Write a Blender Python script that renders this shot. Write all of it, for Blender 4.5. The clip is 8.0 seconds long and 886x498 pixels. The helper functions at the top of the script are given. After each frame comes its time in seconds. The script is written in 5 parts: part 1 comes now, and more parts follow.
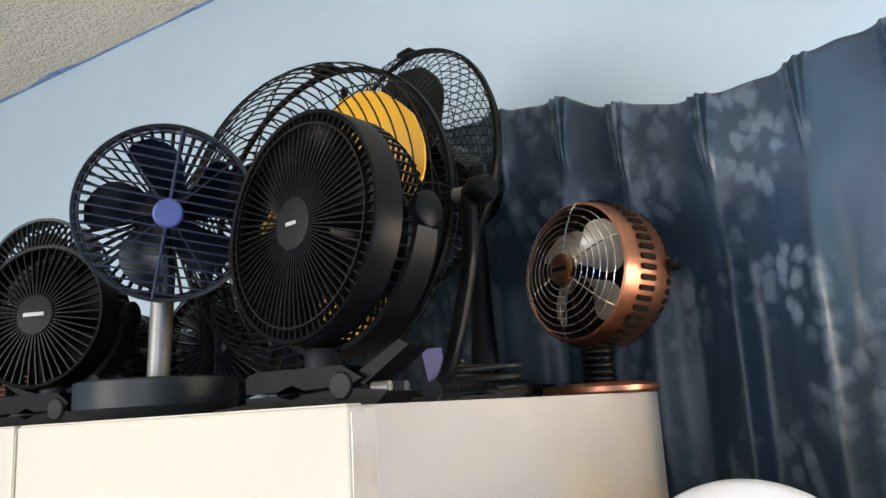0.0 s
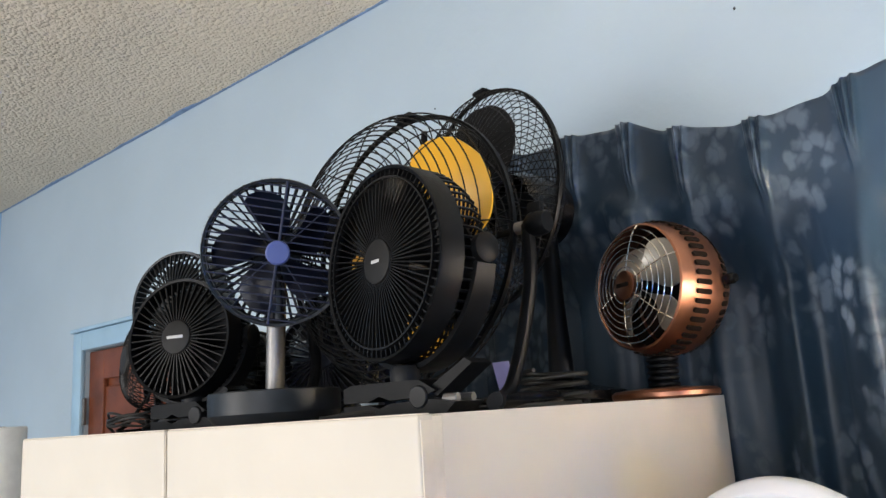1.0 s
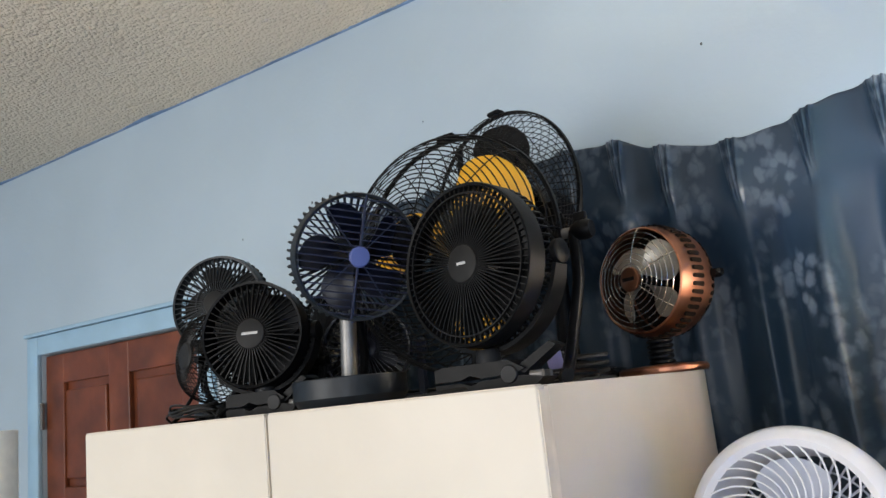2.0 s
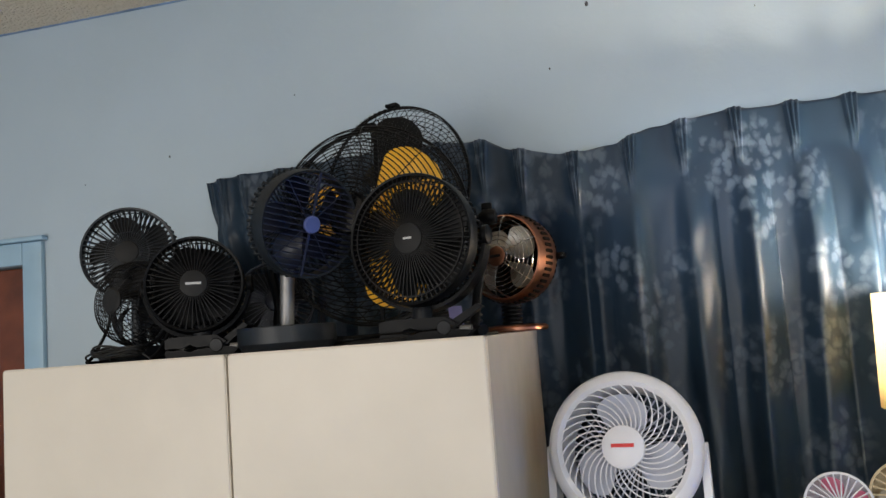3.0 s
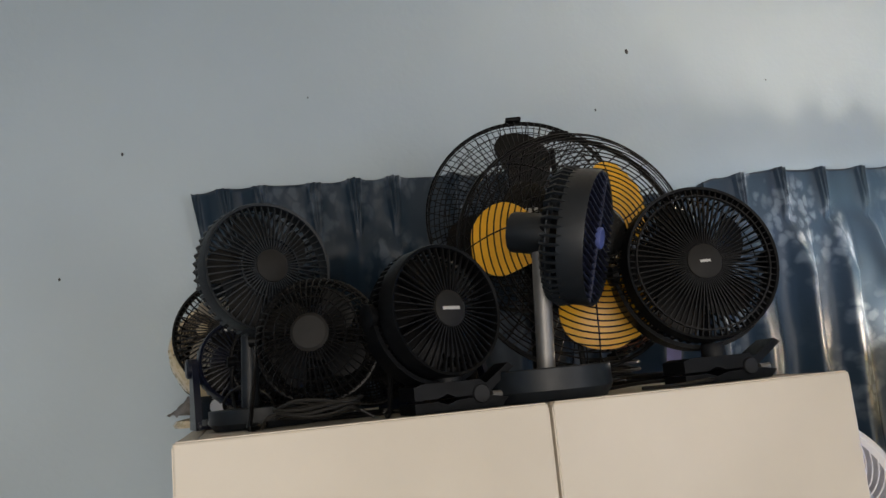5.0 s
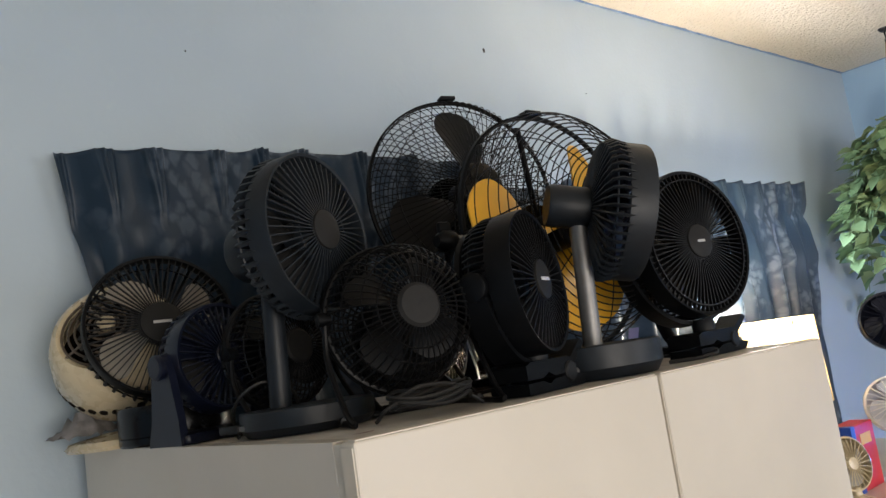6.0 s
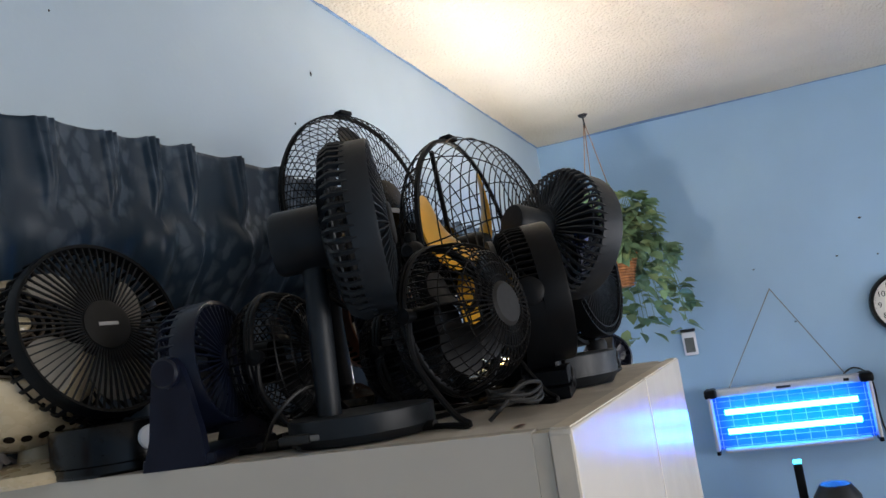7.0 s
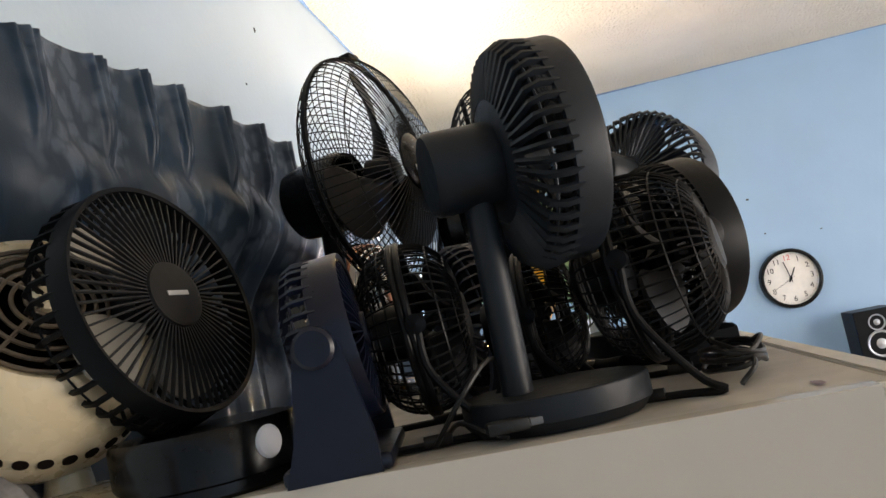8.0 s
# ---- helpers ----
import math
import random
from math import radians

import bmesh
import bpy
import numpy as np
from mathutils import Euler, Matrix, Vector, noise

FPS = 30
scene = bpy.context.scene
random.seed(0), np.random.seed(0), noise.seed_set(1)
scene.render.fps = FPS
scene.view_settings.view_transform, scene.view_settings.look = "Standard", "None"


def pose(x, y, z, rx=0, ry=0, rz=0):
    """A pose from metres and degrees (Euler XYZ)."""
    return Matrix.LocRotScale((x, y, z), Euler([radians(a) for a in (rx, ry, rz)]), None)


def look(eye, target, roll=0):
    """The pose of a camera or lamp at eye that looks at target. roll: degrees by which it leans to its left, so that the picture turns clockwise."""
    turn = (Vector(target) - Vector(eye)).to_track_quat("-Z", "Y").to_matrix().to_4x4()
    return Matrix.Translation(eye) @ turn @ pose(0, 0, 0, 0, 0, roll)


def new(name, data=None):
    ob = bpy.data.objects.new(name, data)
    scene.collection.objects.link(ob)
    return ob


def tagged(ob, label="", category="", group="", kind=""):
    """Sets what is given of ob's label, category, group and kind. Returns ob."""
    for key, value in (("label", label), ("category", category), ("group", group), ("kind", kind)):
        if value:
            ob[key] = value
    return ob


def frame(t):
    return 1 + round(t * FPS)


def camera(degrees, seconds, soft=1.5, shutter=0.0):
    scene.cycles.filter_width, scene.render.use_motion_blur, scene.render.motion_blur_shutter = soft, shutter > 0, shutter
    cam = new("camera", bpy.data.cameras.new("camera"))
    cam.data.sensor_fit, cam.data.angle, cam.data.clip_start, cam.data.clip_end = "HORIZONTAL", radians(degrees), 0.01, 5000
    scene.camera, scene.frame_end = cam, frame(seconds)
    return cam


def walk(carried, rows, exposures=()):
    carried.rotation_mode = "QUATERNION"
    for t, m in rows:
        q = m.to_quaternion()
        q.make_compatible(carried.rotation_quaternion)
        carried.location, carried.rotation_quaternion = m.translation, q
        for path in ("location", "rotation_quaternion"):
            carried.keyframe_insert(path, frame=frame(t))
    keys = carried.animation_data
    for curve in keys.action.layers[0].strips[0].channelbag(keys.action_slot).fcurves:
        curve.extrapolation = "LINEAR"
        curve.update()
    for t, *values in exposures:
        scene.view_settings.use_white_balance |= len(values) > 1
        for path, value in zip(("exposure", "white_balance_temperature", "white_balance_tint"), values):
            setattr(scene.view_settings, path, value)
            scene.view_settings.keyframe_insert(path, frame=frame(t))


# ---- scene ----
cam = camera(58.5, 8.0)
EXPOSURE = [(0, 0.62, 6000, 11), (1.2, 0.46, 6100, 13), (2.5, 0.02, 6000, 11), (3, -0.30, 6250, 12), (3.5, -0.38, 6600, 14), (4.5, -0.46, 6650, 13.5), (6, -0.10, 6450, 14), (6.5, 0.05, 6500, 14), (7, -0.08, 5900, 14), (7.5, -0.05, 5800, 14), (8, 0.52, 6600, 15.5)]
PATH = [
    (0, (1.217, -0.444, 1.714), (0.171, 1.215, 2.108), -3.4),
    (0.5, (1.242, -0.473, 1.718), (0.114, 1.114, 2.178), -2.3),
    (1, (1.339, -0.525, 1.721), (0.068, 0.966, 2.124), -3.7),
    (1.2, (1.364, -0.558, 1.724), (0.049, 0.909, 2.071), -6.8),
    (2.3, (1.198, -0.908, 1.713), (0.274, 0.829, 2.074), -5.2),
    (2.5, (1.167, -0.971, 1.716), (0.329, 0.815, 2.043), -5.0),
    (3, (1.064, -1.172, 1.731), (0.622, 0.767, 1.939), -4.3),
    (3.1, (1.027, -1.194, 1.721), (0.633, 0.753, 1.955), -3.6),
    (3.5, (0.832, -1.18, 1.735), (0.592, 0.784, 2.026), -3.4),
    (4, (0.546, -1.124, 1.741), (0.486, 0.844, 2.09), -3.3),
    (4.5, (0.3, -1.061, 1.755), (0.519, 0.893, 2.12), -4.3),
    (4.7, (0.212, -0.994, 1.752), (0.535, 0.948, 2.11), -4.3),
    (5.8, (-0.303, -0.621, 1.784), (0.879, 0.973, 2.035), -8.8),
    (6, (-0.357, -0.539, 1.776), (0.964, 0.939, 2.043), -8.5),
    (6.2, (-0.389, -0.434, 1.768), (1.049, 0.932, 2.021), -9.8),
    (6.5, (-0.475, -0.285, 1.786), (1.131, 0.877, 2.053), -10.5),
    (6.8, (-0.574, -0.207, 1.781), (1.195, 0.684, 2.063), -8.5),
    (7, (-0.617, -0.153, 1.793), (1.234, 0.558, 2.047), -8.6),
    (7.2, (-0.638, -0.097, 1.794), (1.253, 0.503, 2.052), -7.7),
    (7.5, (-0.595, 0.034, 1.79), (1.328, 0.529, 2.026), -8.8),
    (8, (-0.528, 0.199, 1.808), (1.437, 0.518, 2.002), -11.7),
]
walk(cam, [(t, look(eye, aim, roll)) for t, eye, aim, roll in PATH], EXPOSURE)

# ---- light ----
world = bpy.data.worlds.new("sky")
scene.world = world
world.use_nodes = True
wn = world.node_tree.nodes
sky = wn.new("ShaderNodeTexSky")
sky.sky_type, sky.sun_disc = "NISHITA", False
sky.sun_elevation, sky.sun_rotation = radians(35), radians(200)
wn["Background"].inputs[1].default_value = 0.12
world.node_tree.links.new(sky.outputs[0], wn["Background"].inputs[0])

CEIL = 2.80           # height to which the walls run


def ceil_at(x):
    """The ceiling rises slightly towards the clock wall."""
    return 2.711 + 0.0105 * x


WALL_A = 0.757        # wall with the curtain
WALL_B = 3.287        # wall with the clock
WALL_C = -2.25        # wall past the wooden door
WALL_D = -3.0         # window wall behind the camera
TOP = 1.72            # top of the wardrobe


def area(name, m, sx, sy, power, colour):
    d = bpy.data.lights.new(name, "AREA")
    d.shape, d.size, d.size_y, d.energy, d.color = "RECTANGLE", sx, sy, power, colour
    ob = new(name, d)
    ob.matrix_world = m
    return ob


# daylight in the opening of the window behind the camera
area("window_daylight", look((-0.55, WALL_D - 0.02, 1.45), (-0.45, 0.7, 1.6)), 1.9, 1.25, 64, (1.0, 0.955, 0.87))
# added fill light behind the camera that brightens the room's right side
area("right_side_fill", look((2.2, WALL_D - 0.02, 1.5), (2.3, 0.2, 1.7)), 1.1, 1.25, 32, (0.96, 0.95, 0.95))


def point(name, loc, power, colour, size):
    d = bpy.data.lights.new(name, "POINT")
    d.energy, d.color, d.shadow_soft_size = power, colour, size
    ob = new(name, d)
    ob.location = loc
    return ob


point("lamp_bulb_light", (1.643, 0.494, 1.690), 60, (1.0, 0.88, 0.72), 0.09)
# added fill light behind the curtain that brightens its upper right; no known window
area("curtain_back_fill", look((1.82, 0.80, 1.99), (1.82, 0.0, 1.96)), 1.46, 0.28, 32, (0.86, 0.94, 1.0))
area("desk_lamp_light", look((2.75, 0.38, 1.13), (2.2, 0.1, 1.2)), 0.06, 0.06, 1.0, (0.9, 0.95, 1.0))

# ---- materials ----


def mat(name, colour, rough=0.5, metal=0.0, vary=0.15, scale=18.0, bump=0.0, bump_scale=220.0, second=None, coat=0.0, rough_vary=0.1, spec=0.5):
    """Principled surface with two scales of colour variation and a fine relief."""
    m = bpy.data.materials.new(name)
    m.use_nodes = True
    nt = m.node_tree
    b = nt.nodes["Principled BSDF"]
    b.inputs["Metallic"].default_value = metal
    b.inputs["Coat Weight"].default_value = coat
    tc = nt.nodes.new("ShaderNodeTexCoord")
    n1 = nt.nodes.new("ShaderNodeTexNoise")
    n1.inputs["Scale"].default_value, n1.inputs["Detail"].default_value = scale, 6.0
    nt.links.new(tc.outputs["Object"], n1.inputs["Vector"])
    ramp = nt.nodes.new("ShaderNodeValToRGB")
    lo = second or tuple(c * (1 - vary) for c in colour)
    hi = tuple(min(1, c * (1 + vary)) for c in colour)
    ramp.color_ramp.elements[0].position, ramp.color_ramp.elements[1].position = 0.3, 0.7
    ramp.color_ramp.elements[0].color, ramp.color_ramp.elements[1].color = (*lo, 1), (*hi, 1)
    nt.links.new(n1.outputs["Fac"], ramp.inputs["Fac"])
    nt.links.new(ramp.outputs["Color"], b.inputs["Base Color"])
    b.inputs["Specular IOR Level"].default_value = spec
    n2 = nt.nodes.new("ShaderNodeTexNoise")
    n2.inputs["Scale"].default_value, n2.inputs["Detail"].default_value = scale * 4.3, 4.0
    nt.links.new(tc.outputs["Object"], n2.inputs["Vector"])
    mr = nt.nodes.new("ShaderNodeMapRange")
    mr.inputs["To Min"].default_value, mr.inputs["To Max"].default_value = max(0.02, rough - rough_vary), min(1, rough + rough_vary)
    nt.links.new(n2.outputs["Fac"], mr.inputs["Value"])
    nt.links.new(mr.outputs["Result"], b.inputs["Roughness"])
    if bump:
        n3 = nt.nodes.new("ShaderNodeTexNoise")
        n3.inputs["Scale"].default_value, n3.inputs["Detail"].default_value = bump_scale, 3.0
        nt.links.new(tc.outputs["Object"], n3.inputs["Vector"])
        bp = nt.nodes.new("ShaderNodeBump")
        bp.inputs["Strength"].default_value, bp.inputs["Distance"].default_value = bump, 0.002
        nt.links.new(n3.outputs["Fac"], bp.inputs["Height"])
        nt.links.new(bp.outputs["Normal"], b.inputs["Normal"])
    return m


def glow(name, colour, strength):
    m = bpy.data.materials.new(name)
    m.use_nodes = True
    b = m.node_tree.nodes["Principled BSDF"]
    b.inputs["Base Color"].default_value = (*colour, 1)
    b.inputs["Emission Color"].default_value = (*colour, 1)
    b.inputs["Emission Strength"].default_value = strength
    return m


BLACK = mat("black_plastic", (0.0032, 0.0037, 0.0046), 0.42, spec=0.12, vary=0.3, scale=30, bump=0.08, bump_scale=900)
BLACK_GLOSS = mat("glossy_black_plastic", (0.0032, 0.0035, 0.0042), 0.24, spec=0.3, vary=0.3, scale=30)
CHARCOAL = mat("charcoal_plastic", (0.011, 0.012, 0.014), 0.48, spec=0.25, vary=0.2, scale=30, bump=0.06, bump_scale=900)
HUBGREY = mat("dusty_grey_plastic", (0.0125, 0.0125, 0.0125), 0.62, spec=0.25, vary=0.2, scale=50)
SLATE = mat("slate_plastic", (0.010, 0.0135, 0.018), 0.45, spec=0.35, vary=0.25, scale=30, bump=0.08, bump_scale=900)
NAVY = mat("navy_plastic", (0.0050, 0.0072, 0.0180), 0.32, spec=0.4, vary=0.25, scale=30, bump=0.06, bump_scale=900)
NAVYBAR = mat("navy_grille_plastic", (0.013, 0.017, 0.042), 0.42, spec=0.4, vary=0.2, scale=30)
BLUEHUB = mat("blue_hub_plastic", (0.075, 0.105, 0.30), 0.5, vary=0.1)
WIRE = mat("black_painted_wire", (0.0042, 0.0044, 0.005), 0.42, spec=0.18, vary=0.3, scale=60)
DARKBLADE = mat("dark_fan_blade", (0.0042, 0.0044, 0.005), 0.5, spec=0.2, vary=0.3, scale=14)
PALEBLADE = mat("pale_dusty_blade", (0.34, 0.31, 0.26), 0.5, vary=0.2, scale=25)
YELLOW = mat("yellow_fan_blade", (0.80, 0.42, 0.02), 0.33, vary=0.1, scale=12)
STEEL = mat("brushed_steel", (0.22, 0.215, 0.21), 0.46, metal=0.75, vary=0.1, scale=40)
CHROME = mat("chrome_wire", (0.62, 0.58, 0.52), 0.25, metal=1.0, vary=0.1, scale=40)
COPPER = mat("aged_copper", (0.36, 0.165, 0.10), 0.38, metal=1.0, vary=0.22, scale=22, rough_vary=0.12)
COPPERDARK = mat("dark_slot", (0.012, 0.008, 0.006), 0.9, spec=0.05)
SILVERBLADE = mat("silver_blade", (0.50, 0.46, 0.39), 0.42, metal=0.6, vary=0.1)
CREAM = mat("cream_enamel", (0.60, 0.50, 0.325), 0.28, vary=0.05, scale=16, coat=0.3)
WHITEPLASTIC = mat("white_plastic", (0.74, 0.75, 0.80), 0.38, vary=0.04, scale=20)
WHITEBLADE = mat("pale_blue_blade", (0.55, 0.58, 0.68), 0.4, vary=0.06)
PRINT = mat("pale_print", (0.45, 0.45, 0.45), 0.5, vary=0.05)
REDPRINT = mat("red_print", (0.6, 0.03, 0.03), 0.5, vary=0.05)
GRILLE = mat("satin_black_grille", (0.0062, 0.0064, 0.007), 0.42, vary=0.3, scale=30, spec=0.2)
TANWIRE = mat("tan_enamel_wire", (0.085, 0.062, 0.040), 0.5, vary=0.3, scale=40)
CABLE = mat("black_cable", (0.006, 0.006, 0.006), 0.5, vary=0.3, scale=60)
MELAMINE = mat("white_melamine", (0.64, 0.592, 0.51), 0.23, vary=0.06, scale=4, bump=0.05, bump_scale=160, rough_vary=0.06, spec=0.14)
EDGEBAND = mat("worn_edge_banding", (0.66, 0.60, 0.50), 0.45, vary=0.1, scale=26)
TOPDUST = mat("dusty_melamine", (0.52, 0.48, 0.42), 0.6, vary=0.18, scale=16, bump=0.15, bump_scale=300)
WALLBLUE = mat("pale_blue_wall_paint", (0.415, 0.505, 0.575), 0.6, vary=0.045, scale=2.2, bump=0.3, bump_scale=70)
WALLB = mat("blue_wall_paint", (0.30, 0.46, 0.65), 0.6, vary=0.05, scale=2.4, bump=0.22, bump_scale=95)
TRIMBLUE = mat("blue_painted_trim", (0.33, 0.49, 0.62), 0.45, vary=0.06, scale=9, bump=0.1, bump_scale=60)
SMEAR = mat("blue_paint_smear", (0.17, 0.27, 0.44), 0.6, vary=0.25, scale=30)
MARK = mat("dark_scuff", (0.05, 0.05, 0.055), 0.7)
FLOORM = mat("floor_boards", (0.22, 0.14, 0.08), 0.5, vary=0.3, scale=6)
DOORWOOD = mat("red_brown_door_wood", (0.15, 0.042, 0.016), 0.38, vary=0.4, scale=9, bump=0.15, bump_scale=120)
PAPER = mat("white_paper", (0.78, 0.76, 0.72), 0.8, vary=0.05, scale=40, bump=0.2, bump_scale=200)
LILAC = mat("lilac_paper_tag", (0.30, 0.28, 0.52), 0.6, vary=0.08)
YELLOWCAN = mat("yellow_can", (0.75, 0.48, 0.03), 0.4, vary=0.1)
REDCARD = mat("red_card", (0.60, 0.02, 0.03), 0.4, vary=0.1)
BLUECARD = mat("blue_card", (0.03, 0.09, 0.45), 0.4, vary=0.1)
ORANGE = mat("orange_plastic", (0.75, 0.2, 0.04), 0.4, vary=0.1)
PINK = mat("pink_blade", (0.62, 0.16, 0.26), 0.4, vary=0.1)
ALU = mat("silver_painted_housing", (0.50, 0.52, 0.56), 0.4, metal=0.3, vary=0.06)
BASKETM = mat("woven_coir", (0.36, 0.15, 0.05), 0.85, vary=0.35, scale=45, bump=0.8, bump_scale=130)
LEAF = mat("ivy_leaf", (0.13, 0.205, 0.105), 0.55, vary=0.4, scale=5, second=(0.06, 0.115, 0.058))
LEAFPALE = mat("pale_ivy_leaf", (0.20, 0.27, 0.125), 0.5, vary=0.3, scale=5)
ROPE = mat("jute_rope", (0.30, 0.17, 0.09), 0.9, vary=0.2, scale=80)
CLOTH = mat("crumpled_grey_cloth", (0.22, 0.21, 0.21), 0.85, vary=0.3, scale=50, bump=0.4, bump_scale=200)
SCREEN = mat("grey_display", (0.11, 0.12, 0.12), 0.3, vary=0.1)
TUBE = glow("blue_tube", (0.045, 0.33, 1.0), 42.0)
ZAPBACK = mat("blue_reflector", (0.03, 0.10, 0.45), 0.5, vary=0.1)
BULB = glow("warm_bulb", (1.0, 0.86, 0.6), 30.0)
SPOTLED = glow("white_led", (0.9, 0.95, 1.0), 30.0)
CYANLED = glow("cyan_led", (0.1, 0.75, 1.0), 4.0)


def shade_mat():
    m = bpy.data.materials.new("cream_lamp_shade_fabric")
    m.use_nodes = True
    nt = m.node_tree
    out = nt.nodes["Material Output"]
    nt.nodes.remove(nt.nodes["Principled BSDF"])
    d, tr, mix = nt.nodes.new("ShaderNodeBsdfDiffuse"), nt.nodes.new("ShaderNodeBsdfTranslucent"), nt.nodes.new("ShaderNodeMixShader")
    w = nt.nodes.new("ShaderNodeTexNoise")
    w.inputs["Scale"].default_value = 60
    r = nt.nodes.new("ShaderNodeValToRGB")
    r.color_ramp.elements[0].color, r.color_ramp.elements[1].color = (0.50, 0.36, 0.15, 1), (0.66, 0.50, 0.24, 1)
    nt.links.new(w.outputs["Fac"], r.inputs["Fac"])
    for s in (d, tr):
        nt.links.new(r.outputs["Color"], s.inputs["Color"])
    mix.inputs[0].default_value = 0.16
    nt.links.new(d.outputs[0], mix.inputs[1])
    nt.links.new(tr.outputs[0], mix.inputs[2])
    nt.links.new(mix.outputs[0], out.inputs[0])
    return m


SHADE = shade_mat()


def popcorn_mat():
    m = mat("popcorn_ceiling", (0.66, 0.585, 0.46), 0.9, vary=0.05, scale=3)
    nt = m.node_tree
    b = nt.nodes["Principled BSDF"]
    tc = nt.nodes.new("ShaderNodeTexCoord")
    v = nt.nodes.new("ShaderNodeTexVoronoi")
    v.inputs["Scale"].default_value = 105
    n = nt.nodes.new("ShaderNodeTexNoise")
    n.inputs["Scale"].default_value, n.inputs["Detail"].default_value = 48, 5
    for s in (v, n):
        nt.links.new(tc.outputs["Object"], s.inputs["Vector"])
    mul = nt.nodes.new("ShaderNodeMath")
    mul.operation = "MULTIPLY_ADD"
    mul.inputs[1].default_value = -0.55
    nt.links.new(v.outputs["Distance"], mul.inputs[0])
    nt.links.new(n.outputs["Fac"], mul.inputs[2])
    bp = nt.nodes.new("ShaderNodeBump")
    bp.inputs["Strength"].default_value, bp.inputs["Distance"].default_value = 0.9, 0.012
    nt.links.new(mul.outputs[0], bp.inputs["Height"])
    nt.links.new(bp.outputs["Normal"], b.inputs["Normal"])
    return m


POPCORN = popcorn_mat()


def brocade_mat():
    """Satin curtain with a woven pattern of pale flowers and leaves."""
    m = bpy.data.materials.new("blue_brocade")
    m.use_nodes = True
    nt = m.node_tree
    b = nt.nodes["Principled BSDF"]
    uv = nt.nodes.new("ShaderNodeUVMap")
    warp = nt.nodes.new("ShaderNodeTexNoise")
    warp.inputs["Scale"].default_value, warp.inputs["Detail"].default_value = 34, 2
    nt.links.new(uv.outputs["UV"], warp.inputs["Vector"])
    add = nt.nodes.new("ShaderNodeVectorMath")
    add.operation = "MULTIPLY_ADD"
    add.inputs[1].default_value = (0.035, 0.035, 0)
    nt.links.new(warp.outputs["Color"], add.inputs[0])
    nt.links.new(uv.outputs["UV"], add.inputs[2])
    # petals: fine cells, grouped into sprays by a coarser field
    cell = nt.nodes.new("ShaderNodeTexVoronoi")
    cell.inputs["Scale"].default_value = 36
    nt.links.new(add.outputs[0], cell.inputs["Vector"])
    petal = nt.nodes.new("ShaderNodeMapRange")
    petal.inputs["From Min"].default_value, petal.inputs["From Max"].default_value = 0.60, 0.30
    nt.links.new(cell.outputs["Distance"], petal.inputs["Value"])
    spray = nt.nodes.new("ShaderNodeTexVoronoi")
    spray.inputs["Scale"].default_value = 6.2
    nt.links.new(add.outputs[0], spray.inputs["Vector"])
    group = nt.nodes.new("ShaderNodeMapRange")
    group.inputs["From Min"].default_value, group.inputs["From Max"].default_value = 0.64, 0.46
    nt.links.new(spray.outputs["Distance"], group.inputs["Value"])
    both = nt.nodes.new("ShaderNodeMath")
    both.operation = "MULTIPLY"
    nt.links.new(petal.outputs[0], both.inputs[0])
    nt.links.new(group.outputs[0], both.inputs[1])
    mix = nt.nodes.new("ShaderNodeMix")
    mix.data_type = "RGBA"
    mix.inputs[6].default_value, mix.inputs[7].default_value = (0.0145, 0.032, 0.055, 1), (0.055, 0.080, 0.115, 1)
    nt.links.new(both.outputs[0], mix.inputs[0])
    fade = nt.nodes.new("ShaderNodeTexNoise")
    fade.inputs["Scale"].default_value, fade.inputs["Detail"].default_value = 5, 5
    nt.links.new(uv.outputs["UV"], fade.inputs["Vector"])
    hsv = nt.nodes.new("ShaderNodeHueSaturation")
    fr = nt.nodes.new("ShaderNodeMapRange")
    fr.inputs["To Min"].default_value, fr.inputs["To Max"].default_value = 0.6, 1.4
    nt.links.new(fade.outputs["Fac"], fr.inputs["Value"])
    nt.links.new(fr.outputs[0], hsv.inputs["Value"])
    nt.links.new(mix.outputs[2], hsv.inputs["Color"])
    nt.links.new(hsv.outputs["Color"], b.inputs["Base Color"])
    rg = nt.nodes.new("ShaderNodeMapRange")
    rg.inputs["To Min"].default_value, rg.inputs["To Max"].default_value = 0.40, 0.52
    b.inputs["Specular IOR Level"].default_value = 0.42
    nt.links.new(both.outputs[0], rg.inputs["Value"])
    nt.links.new(rg.outputs[0], b.inputs["Roughness"])
    lustre = nt.nodes.new("ShaderNodeMapRange")
    lustre.inputs["To Min"].default_value, lustre.inputs["To Max"].default_value = 0.06, 1.0
    nt.links.new(both.outputs[0], lustre.inputs["Value"])
    nt.links.new(lustre.outputs[0], b.inputs["Sheen Weight"])
    b.inputs["Sheen Roughness"].default_value = 0.4
    b.inputs["Sheen Tint"].default_value = (0.6, 0.7, 0.85, 1)
    weave = nt.nodes.new("ShaderNodeTexNoise")
    weave.inputs["Scale"].default_value = 420
    nt.links.new(uv.outputs["UV"], weave.inputs["Vector"])
    ad = nt.nodes.new("ShaderNodeMath")
    ad.operation = "MULTIPLY_ADD"
    ad.inputs[1].default_value = 1.2
    nt.links.new(both.outputs[0], ad.inputs[0])
    nt.links.new(weave.outputs["Fac"], ad.inputs[2])
    bp = nt.nodes.new("ShaderNodeBump")
    bp.inputs["Strength"].default_value, bp.inputs["Distance"].default_value = 0.35, 0.001
    nt.links.new(ad.outputs[0], bp.inputs["Height"])
